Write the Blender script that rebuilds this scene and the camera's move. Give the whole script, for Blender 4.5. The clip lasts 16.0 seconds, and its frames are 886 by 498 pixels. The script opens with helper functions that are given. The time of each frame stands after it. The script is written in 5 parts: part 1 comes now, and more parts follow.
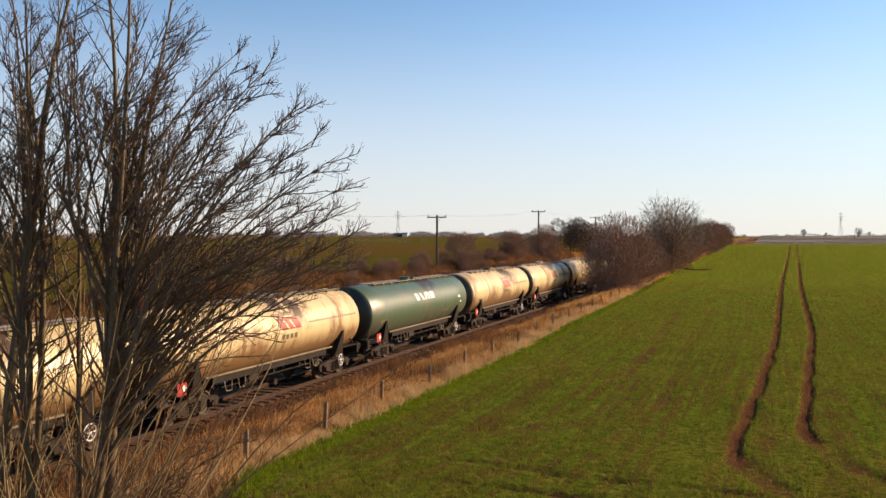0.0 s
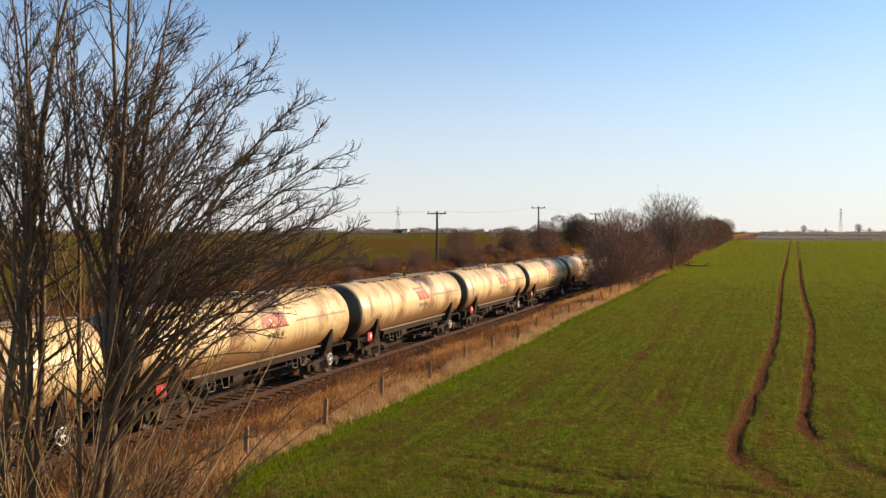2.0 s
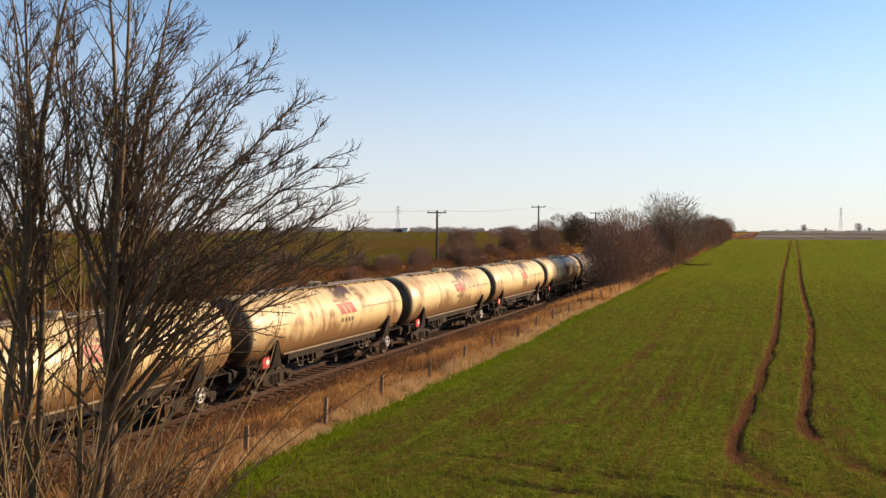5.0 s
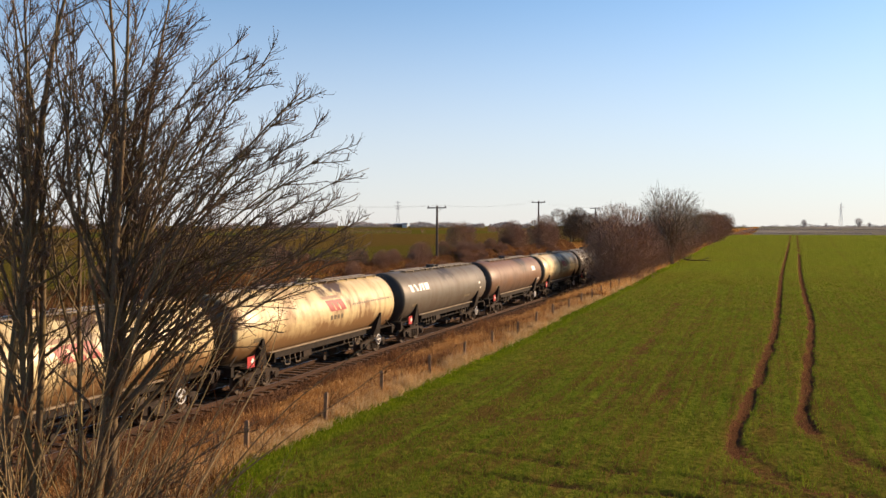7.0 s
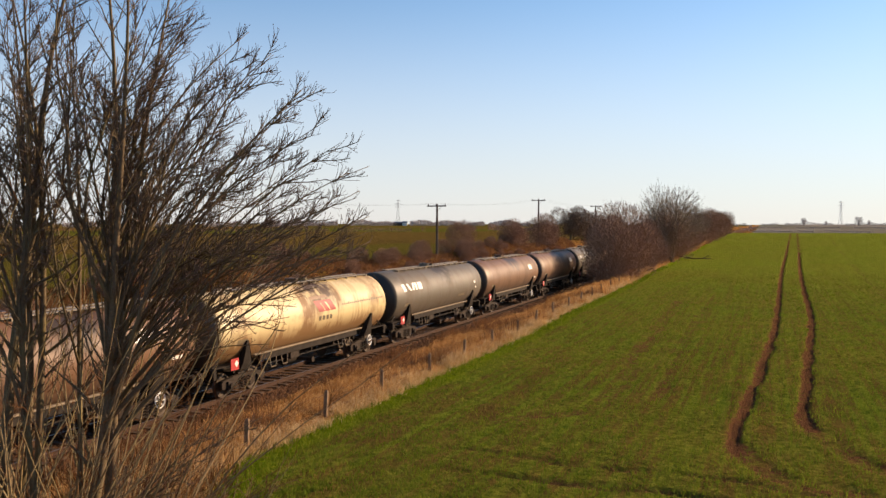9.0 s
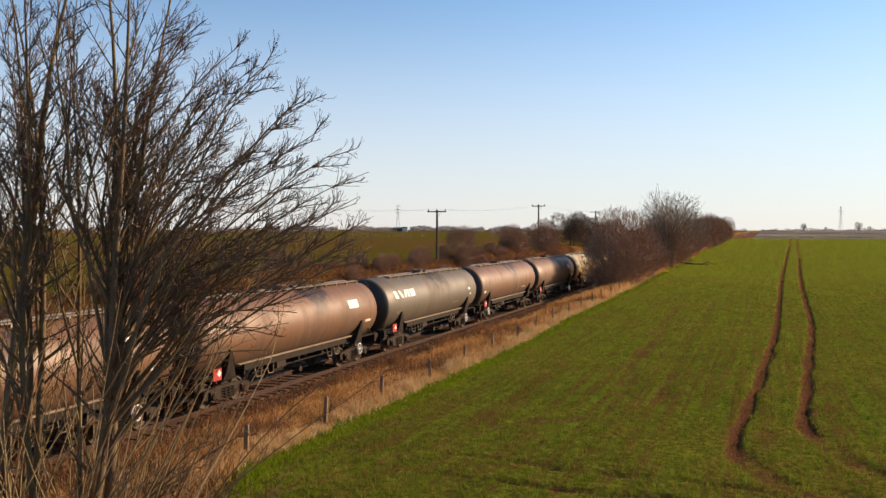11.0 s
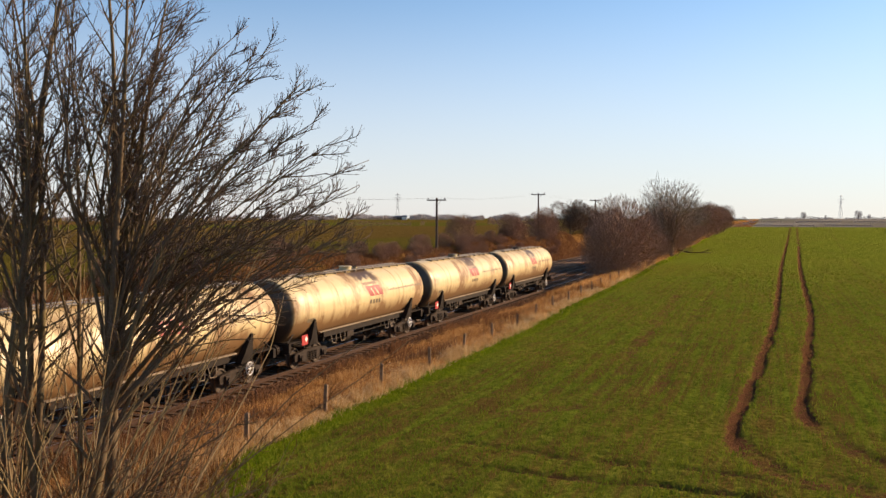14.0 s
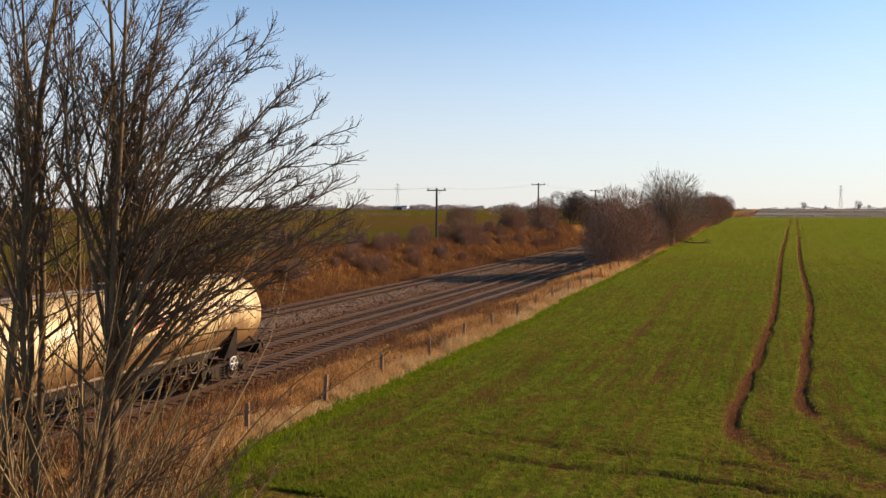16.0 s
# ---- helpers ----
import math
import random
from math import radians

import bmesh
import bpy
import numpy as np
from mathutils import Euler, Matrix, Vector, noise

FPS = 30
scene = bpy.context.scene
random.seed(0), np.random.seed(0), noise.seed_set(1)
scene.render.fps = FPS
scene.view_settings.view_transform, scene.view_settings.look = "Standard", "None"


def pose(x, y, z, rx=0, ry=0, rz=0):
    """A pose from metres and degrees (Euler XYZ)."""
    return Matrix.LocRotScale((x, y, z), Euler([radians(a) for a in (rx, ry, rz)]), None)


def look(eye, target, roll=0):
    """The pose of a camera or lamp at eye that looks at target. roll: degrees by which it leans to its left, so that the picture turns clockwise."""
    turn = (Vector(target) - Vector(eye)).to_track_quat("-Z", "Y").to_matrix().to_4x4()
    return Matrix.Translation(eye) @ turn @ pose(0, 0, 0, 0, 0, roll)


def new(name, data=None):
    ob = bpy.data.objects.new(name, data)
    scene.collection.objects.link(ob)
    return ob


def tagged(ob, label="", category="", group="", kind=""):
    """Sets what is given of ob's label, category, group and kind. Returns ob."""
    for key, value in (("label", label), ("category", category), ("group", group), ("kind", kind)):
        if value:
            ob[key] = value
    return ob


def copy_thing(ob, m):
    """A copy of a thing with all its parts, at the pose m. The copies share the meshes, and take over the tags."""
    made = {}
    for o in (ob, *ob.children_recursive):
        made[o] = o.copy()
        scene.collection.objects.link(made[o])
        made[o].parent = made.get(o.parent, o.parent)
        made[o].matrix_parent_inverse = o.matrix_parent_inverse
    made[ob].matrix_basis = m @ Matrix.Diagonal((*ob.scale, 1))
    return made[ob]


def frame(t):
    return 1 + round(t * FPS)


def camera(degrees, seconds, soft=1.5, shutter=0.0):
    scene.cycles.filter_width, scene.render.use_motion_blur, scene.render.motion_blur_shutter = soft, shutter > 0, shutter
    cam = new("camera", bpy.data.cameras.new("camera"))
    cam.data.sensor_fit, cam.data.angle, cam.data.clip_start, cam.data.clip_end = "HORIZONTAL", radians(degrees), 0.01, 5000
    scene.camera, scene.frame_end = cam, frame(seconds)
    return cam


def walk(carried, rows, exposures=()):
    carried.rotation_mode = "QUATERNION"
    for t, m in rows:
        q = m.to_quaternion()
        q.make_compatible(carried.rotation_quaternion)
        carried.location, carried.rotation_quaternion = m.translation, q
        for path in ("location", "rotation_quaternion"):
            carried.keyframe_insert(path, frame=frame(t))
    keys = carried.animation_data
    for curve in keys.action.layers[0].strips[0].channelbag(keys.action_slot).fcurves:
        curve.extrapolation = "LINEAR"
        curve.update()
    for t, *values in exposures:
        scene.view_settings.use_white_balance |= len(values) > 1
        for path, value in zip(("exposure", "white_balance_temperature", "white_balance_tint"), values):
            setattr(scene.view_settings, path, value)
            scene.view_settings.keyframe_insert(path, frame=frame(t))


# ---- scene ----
cam = camera(54.0, 16.0)
# ---------------------------------------------------------------- camera
# x: across the line, y: along the line away from the bridge, z = 0 at the rail head
EYE = (0.0, 0.0, 6.57)
PATH = [(0, -0.865, 20.414), (0.5, -1.099, 20.414), (1, -0.978, 20.414), (1.5, -1.15, 20.414), (2, -1.115, 20.414), (2.5, -1.173, 20.414), (3, -1.365, 20.414), (3.5, -1.093, 20.414), (4, -1.068, 20.414), (6.5, -1.452, 20.414), (7, -1.486, 20.414), (7.5, -1.415, 20.414), (8, -1.508, 20.414), (8.5, -1.492, 20.414), (9, -1.607, 20.414), (11.5, -1.195, 20.414), (12, -1.234, 20.414), (12.5, -1.384, 20.414), (13, -1.522, 20.414), (13.5, -1.43, 20.414), (14, -1.997, 20.395), (14.5, -1.978, 20.395), (15, -2.438, 20.4), (15.5, -2.708, 20.39), (16, -2.642, 20.39)]
walk(cam, [(t, pose(*EYE, 90 + tilt, 0, turn)) for t, tilt, turn in PATH],
     exposures=[(0, 0.76, 6850, 21), (16, 0.76, 6850, 21)])

# ---------------------------------------------------------------- sky and sun
SUN_AZ, SUN_EL = 47.0, 21.0            # degrees from +y towards +x, and above the horizon
world = bpy.data.worlds.new("world")
scene.world = world
world.use_nodes = True
wn = world.node_tree
sky = wn.nodes.new("ShaderNodeTexSky")
sky.sky_type = "NISHITA"
sky.sun_disc = False
sky.sun_elevation = radians(SUN_EL)
sky.sun_rotation = radians(SUN_AZ)
sky.altitude, sky.air_density, sky.dust_density, sky.ozone_density = 0, 0.92, 0.18, 2.2
wn.nodes["Background"].inputs["Strength"].default_value = 0.10
# thin winter haze that pales the sky towards the horizon
up = wn.nodes.new("ShaderNodeSeparateXYZ")
wn.links.new(wn.nodes.new("ShaderNodeTexCoord").outputs["Generated"], up.inputs[0])
veil = wn.nodes.new("ShaderNodeMapRange")
veil.interpolation_type = "SMOOTHSTEP"
for sock, v in (("From Min", -0.02), ("From Max", 0.30), ("To Min", 0.78), ("To Max", 0.0)):
    veil.inputs[sock].default_value = v
wn.links.new(up.outputs["Z"], veil.inputs["Value"])
haze = wn.nodes.new("ShaderNodeMix")
haze.data_type = "RGBA"
haze.inputs["B"].default_value = (4.5, 4.65, 4.8, 1)
wn.links.new(veil.outputs[0], haze.inputs["Factor"])
clear = wn.nodes.new("ShaderNodeMix")
clear.data_type, clear.blend_type = "RGBA", "MULTIPLY"
clear.inputs["Factor"].default_value = 1.0
clear.inputs["B"].default_value = (0.74, 0.97, 1.02, 1)
wn.links.new(sky.outputs[0], clear.inputs["A"])
wn.links.new(clear.outputs["Result"], haze.inputs["A"])
wn.links.new(haze.outputs["Result"], wn.nodes["Background"].inputs["Color"])

sun_data = bpy.data.lights.new("sun", "SUN")
sun_data.energy, sun_data.angle, sun_data.color = 5.0, radians(0.53), (1.0, 0.76, 0.47)
sun = new("sun", sun_data)
sx, sy = math.sin(radians(SUN_AZ)), math.cos(radians(SUN_AZ))
sun.matrix_world = look((60 * sx, 60 * sy, 60 * math.tan(radians(SUN_EL))), (0, 0, 0))

# ---------------------------------------------------------------- materials


def nodes_of(name):
    m = bpy.data.materials.new(name)
    m.use_nodes = True
    nt = m.node_tree
    return m, nt, nt.nodes["Principled BSDF"]


def add(nt, kind, **values):
    n = nt.nodes.new(kind)
    for k, v in values.items():
        n.inputs[k.replace("_", " ")].default_value = v
    return n


def coords(nt, scale=(1, 1, 1), world_space=True):
    """Metre coordinates, of the place or of the object."""
    mp = add(nt, "ShaderNodeMapping", Scale=scale)
    if world_space:
        nt.links.new(nt.nodes.new("ShaderNodeNewGeometry").outputs["Position"], mp.inputs["Vector"])
    else:
        nt.links.new(nt.nodes.new("ShaderNodeTexCoord").outputs["Object"], mp.inputs["Vector"])
    return mp.outputs["Vector"]


def noise_of(nt, vec, scale, detail=4.0, rough=0.55):
    n = add(nt, "ShaderNodeTexNoise", Scale=scale, Detail=detail, Roughness=rough)
    nt.links.new(vec, n.inputs["Vector"])
    return n.outputs["Fac"]


def ramp(nt, fac, stops):
    r = nt.nodes.new("ShaderNodeValToRGB")
    e = r.color_ramp.elements
    while len(e) < len(stops):
        e.new(0.5)
    for el, (p, c) in zip(e, stops):
        el.position = p
        el.color = (*c, 1) if len(c) == 3 else c
    nt.links.new(fac, r.inputs["Fac"])
    return r.outputs["Color"]


def mix(nt, fac, a, b, mode="MIX"):
    n = nt.nodes.new("ShaderNodeMix")
    n.data_type, n.blend_type = "RGBA", mode
    for sock, v in ((n.inputs["Factor"], fac), (n.inputs["A"], a), (n.inputs["B"], b)):
        if isinstance(v, (int, float)):
            sock.default_value = v
        elif isinstance(v, tuple):
            sock.default_value = (*v, 1)
        else:
            nt.links.new(v, sock)
    return n.outputs["Result"]


def calc(nt, op, a, b=0.0, clamp=False):
    n = nt.nodes.new("ShaderNodeMath")
    n.operation, n.use_clamp = op, clamp
    for sock, v in zip(n.inputs, (a, b)):
        if isinstance(v, (int, float)):
            sock.default_value = v
        else:
            nt.links.new(v, sock)
    return n.outputs[0]


def stretch(nt, fac, lo, hi):
    """Spreads the middle of a noise over 0 to 1."""
    return calc(nt, "DIVIDE", calc(nt, "SUBTRACT", fac, lo), hi - lo, True)


def bump(nt, bsdf, height, strength, dist):
    b = add(nt, "ShaderNodeBump", Strength=strength, Distance=dist)
    nt.links.new(height, b.inputs["Height"])
    nt.links.new(b.outputs["Normal"], bsdf.inputs["Normal"])


def plain(name, colour, rough=0.7, metal=0.0, scale=6.0, vary=0.35, grain=60.0, world_space=False, relief=0.2):
    """A worn surface of one colour, mottled at two scales."""
    m, nt, b = nodes_of(name)
    v = coords(nt, world_space=world_space)
    big, fine = noise_of(nt, v, scale), noise_of(nt, v, grain, 3.0)
    lo, hi = tuple(c * (1 - vary) for c in colour), tuple(min(1, c * (1 + vary)) for c in colour)
    col = ramp(nt, big, [(0.3, lo), (0.7, hi)])
    col = mix(nt, 0.35, col, ramp(nt, fine, [(0.3, lo), (0.7, hi)]))
    nt.links.new(col, b.inputs["Base Color"])
    b.inputs["Roughness"].default_value, b.inputs["Metallic"].default_value = rough, metal
    b.inputs["Specular IOR Level"].default_value = 0.15 if rough >= 0.7 else 0.4
    if relief:
        bump(nt, b, fine, relief, 0.01)
    return m


def tank_paint(name, colour, grime, rough, amount):
    """Old gloss paint with road dirt thrown up from below, runs from the top and blotches, different on each wagon."""
    m, nt, b = nodes_of(name)
    tc = nt.nodes.new("ShaderNodeTexCoord").outputs["Object"]
    rnd = nt.nodes.new("ShaderNodeObjectInfo").outputs["Random"]
    shift = nt.nodes.new("ShaderNodeVectorMath")
    shift.operation = "ADD"
    off = nt.nodes.new("ShaderNodeCombineXYZ")
    nt.links.new(calc(nt, "MULTIPLY", rnd, 57.0), off.inputs["Y"])
    nt.links.new(tc, shift.inputs[0])
    nt.links.new(off.outputs[0], shift.inputs[1])
    v = shift.outputs[0]
    blot = noise_of(nt, v, 0.55, 5.0, 0.6)
    st = add(nt, "ShaderNodeMapping", Scale=(0.30, 1.5, 0.30))
    nt.links.new(v, st.inputs["Vector"])
    runs = noise_of(nt, st.outputs[0], 1.0, 5.0, 0.65)
    fine = noise_of(nt, v, 22.0, 4.0)
    sep = nt.nodes.new("ShaderNodeSeparateXYZ")
    nt.links.new(tc, sep.inputs[0])
    low = calc(nt, "MULTIPLY", calc(nt, "SUBTRACT", 2.45, sep.outputs["Z"]), 1.05, True)      # splash dirt from the track
    dirt = calc(nt, "ADD", calc(nt, "MULTIPLY", low, calc(nt, "ADD", runs, 0.45)), calc(nt, "MULTIPLY", calc(nt, "SUBTRACT", runs, 0.5, True), 2.6))
    dirt = calc(nt, "ADD", dirt, calc(nt, "MULTIPLY", calc(nt, "SUBTRACT", blot, 0.50, True), 3.0))
    dirt = calc(nt, "MULTIPLY", dirt, amount, True)
    # dark spill from the filler hatch
    spill = calc(nt, "ABSOLUTE", calc(nt, "SUBTRACT", sep.outputs["Y"], calc(nt, "ADD", calc(nt, "MULTIPLY", rnd, 2.0), 0.2)))
    spill = calc(nt, "MULTIPLY", calc(nt, "SUBTRACT", 1.6, spill, True), calc(nt, "SUBTRACT", sep.outputs["Z"], 2.75, True), True)
    spill = calc(nt, "MULTIPLY", spill, calc(nt, "MULTIPLY", calc(nt, "SUBTRACT", noise_of(nt, v, 1.1, 4.0, 0.6), 0.40, True), 14.0), True)
    base = mix(nt, fine, tuple(c * 0.86 for c in colour), colour)
    # shade of the dished ends darkened into the paint, along with their grime
    end_shade_grime = calc(nt, "MULTIPLY", calc(nt, "SUBTRACT", calc(nt, "ABSOLUTE", sep.outputs["Y"]), calc(nt, "ADD", calc(nt, "MULTIPLY", runs, 0.25), 7.18)), 6.0, True)
    dark = tuple(c * 0.35 for c in grime)
    nt.links.new(mix(nt, calc(nt, "MULTIPLY", end_shade_grime, 0.9), mix(nt, spill, mix(nt, dirt, base, grime), dark), (0.020, 0.014, 0.010)), b.inputs["Base Color"])
    nt.links.new(calc(nt, "ADD", calc(nt, "MULTIPLY", dirt, 0.25), rough), b.inputs["Roughness"])
    # plate seams and slight dents
    dent = noise_of(nt, v, 0.9, 2.0)
    bump(nt, b, dent, 0.25, 0.06)
    return m


MAT = {}
MAT["cream"] = tank_paint("cream_paint", (0.61, 0.49, 0.255), (0.19, 0.100, 0.034), 0.42, 1.5)
MAT["green"] = tank_paint("green_paint", (0.060, 0.108, 0.058), (0.07, 0.06, 0.035), 0.40, 0.7)
MAT["grey"] = tank_paint("dark_grey_paint", (0.098, 0.082, 0.058), (0.075, 0.050, 0.030), 0.55, 0.9)
MAT["brown"] = tank_paint("rust_brown_paint", (0.150, 0.070, 0.030), (0.075, 0.038, 0.018), 0.53, 0.9)
MAT["frame"] = plain("grimy_underframe", (0.020, 0.015, 0.011), 0.75, 0.0, 3.0, 0.5)
MAT["sill"] = plain("dusty_sill", (0.20, 0.15, 0.095), 0.6, 0.0, 2.0, 0.5)
MAT["bogie"] = plain("brake_dust_steel", (0.034, 0.024, 0.017), 0.7, 0.1, 5.0, 0.6)
MAT["wheel"] = plain("wheel_steel", (0.085, 0.065, 0.05), 0.5, 0.5, 5.0, 0.4)
MAT["white"] = plain("white_paint", (0.72, 0.70, 0.64), 0.5, 0.0, 6.0, 0.12)
MAT["red"] = plain("red_label", (0.36, 0.03, 0.028), 0.45, 0.0, 6.0, 0.2)
MAT["logo_red"] = plain("faded_red_vinyl", (0.30, 0.035, 0.025), 0.5, 0.0, 1.3, 0.35)
MAT["logo_grey"] = plain("faded_brown_vinyl", (0.26, 0.16, 0.09), 0.5, 0.0, 1.3, 0.3)
MAT["ink"] = plain("dark_lettering", (0.13, 0.10, 0.06), 0.5, 0.0, 2.0, 0.4)
MAT["galv"] = plain("galvanised_grating", (0.20, 0.165, 0.12), 0.6, 0.3, 6.0, 0.3)
MAT["rail"] = plain("rusty_rail", (0.055, 0.030, 0.019), 0.8, 0.0, 2.0, 0.3, world_space=True)
MAT["railhead"] = plain("polished_rail_head", (0.16, 0.13, 0.11), 0.4, 0.6, 2.0, 0.2, world_space=True)
MAT["sleeper"] = plain("weathered_sleeper", (0.080, 0.050, 0.032), 0.85, 0.0, 2.0, 0.5, world_space=True)
MAT["post"] = plain("weathered_post", (0.19, 0.125, 0.075), 0.85, 0.0, 6.0, 0.45)
MAT["wire"] = plain("fence_wire", (0.06, 0.045, 0.035), 0.8, 0.0, 3.0, 0.3, relief=0)
MAT["pole"] = plain("creosoted_pole", (0.075, 0.055, 0.045), 0.8, 0.0, 4.0, 0.4)
# lighter copy of the pylon steel, with haze put into its base colour
MAT["far_steel"] = plain("hazed_pylon_steel", (0.55, 0.55, 0.56), 0.6, 0.0, 4.0, 0.1, relief=0)
MAT["pylon"] = plain("pylon_steel", (0.17, 0.17, 0.18), 0.6, 0.3, 4.0, 0.2, relief=0)


def bark(name, dark, light, moss, amount):
    m, nt, b = nodes_of(name)
    v = coords(nt)
    big, fine = noise_of(nt, v, 3.0), noise_of(nt, v, 45.0, 4.0)
    col = mix(nt, fine, dark, light)
    fac = calc(nt, "MULTIPLY", calc(nt, "SUBTRACT", big, 0.45, True), amount, True)
    nt.links.new(mix(nt, fac, col, moss), b.inputs["Base Color"])
    b.inputs["Roughness"].default_value = 0.85
    b.inputs["Specular IOR Level"].default_value = 0.12
    bump(nt, b, fine, 0.4, 0.01)
    return m


MAT["bark"] = bark("green_grey_bark", (0.065, 0.046, 0.028), (0.19, 0.140, 0.085), (0.17, 0.145, 0.055), 2.2)
MAT["twig"] = bark("brown_twig", (0.080, 0.058, 0.046), (0.18, 0.132, 0.10), (0.16, 0.13, 0.075), 1.2)
MAT["bud"] = plain("bud_brown", (0.10, 0.065, 0.045), 0.8, relief=0)
MAT["hedge_twig"] = bark("hedge_twig", (0.15, 0.085, 0.056), (0.36, 0.215, 0.145), (0.29, 0.18, 0.10), 1.5)
MAT["pale_twig"] = bark("pale_twig", (0.16, 0.115, 0.080), (0.32, 0.23, 0.16), (0.24, 0.19, 0.115), 1.5)
MAT["evergreen"] = bark("evergreen", (0.09, 0.058, 0.038), (0.19, 0.12, 0.078), (0.12, 0.095, 0.05), 1.2)
# twig colours lightened to put the haze of distance into them
MAT["far_wood"] = bark("hazed_woodland", (0.27, 0.235, 0.225), (0.38, 0.33, 0.31), (0.32, 0.28, 0.24), 1.5)


def straw(name, stops, thin=0.4):
    m, nt, b = nodes_of(name)
    isl = nt.nodes.new("ShaderNodeNewGeometry").outputs["Random Per Island"]
    v = coords(nt)
    big = noise_of(nt, v, 0.45, 3.0)
    f = calc(nt, "ADD", calc(nt, "MULTIPLY", isl, 0.6), calc(nt, "MULTIPLY", big, 0.45))
    nt.links.new(ramp(nt, f, stops), b.inputs["Base Color"])
    b.inputs["Roughness"].default_value = 0.8
    b.inputs["Specular IOR Level"].default_value = 0.05
    if thin:
        out = nt.nodes["Material Output"]
        tl, mx = nt.nodes.new("ShaderNodeBsdfTranslucent"), nt.nodes.new("ShaderNodeMixShader")
        nt.links.new(b.inputs["Base Color"].links[0].from_socket, tl.inputs["Color"])
        mx.inputs["Fac"].default_value = thin
        nt.links.new(b.outputs[0], mx.inputs[1])
        nt.links.new(tl.outputs[0], mx.inputs[2])
        nt.links.new(mx.outputs[0], out.inputs["Surface"])
    return m


MAT["straw"] = straw("dry_grass", [(0.15, (0.17, 0.066, 0.020)), (0.45, (0.40, 0.200, 0.068)), (0.7, (0.60, 0.35, 0.13)), (0.95, (0.80, 0.57, 0.28))])
MAT["crop"] = straw("young_wheat", [(0.1, (0.060, 0.106, 0.008)), (0.5, (0.118, 0.168, 0.014)), (0.9, (0.22, 0.238, 0.025))])
MAT["rough_green"] = straw("edge_grass", [(0.1, (0.050, 0.090, 0.004)), (0.5, (0.115, 0.170, 0.008)), (0.9, (0.25, 0.26, 0.030))])
MAT["bramble"] = straw("dead_stems", [(0.1, (0.085, 0.038, 0.018)), (0.5, (0.17, 0.080, 0.036)), (0.9, (0.29, 0.155, 0.072))])
MAT["stone"] = straw("ballast_stone", [(0.1, (0.050, 0.026, 0.015)), (0.5, (0.125, 0.068, 0.038)), (0.9, (0.24, 0.145, 0.088))], 0.0)
MAT["pale_straw"] = straw("bleached_grass", [(0.15, (0.30, 0.17, 0.07)), (0.5, (0.52, 0.35, 0.16)), (0.9, (0.72, 0.55, 0.32))])
# brighter than the trunk bark: sunlight on the suckers put into the colour
MAT["sucker"] = bark("lit_sucker_bark", (0.13, 0.092, 0.048), (0.32, 0.235, 0.125), (0.27, 0.225, 0.085), 2.0)

# ---------------------------------------------------------------- mesh tools


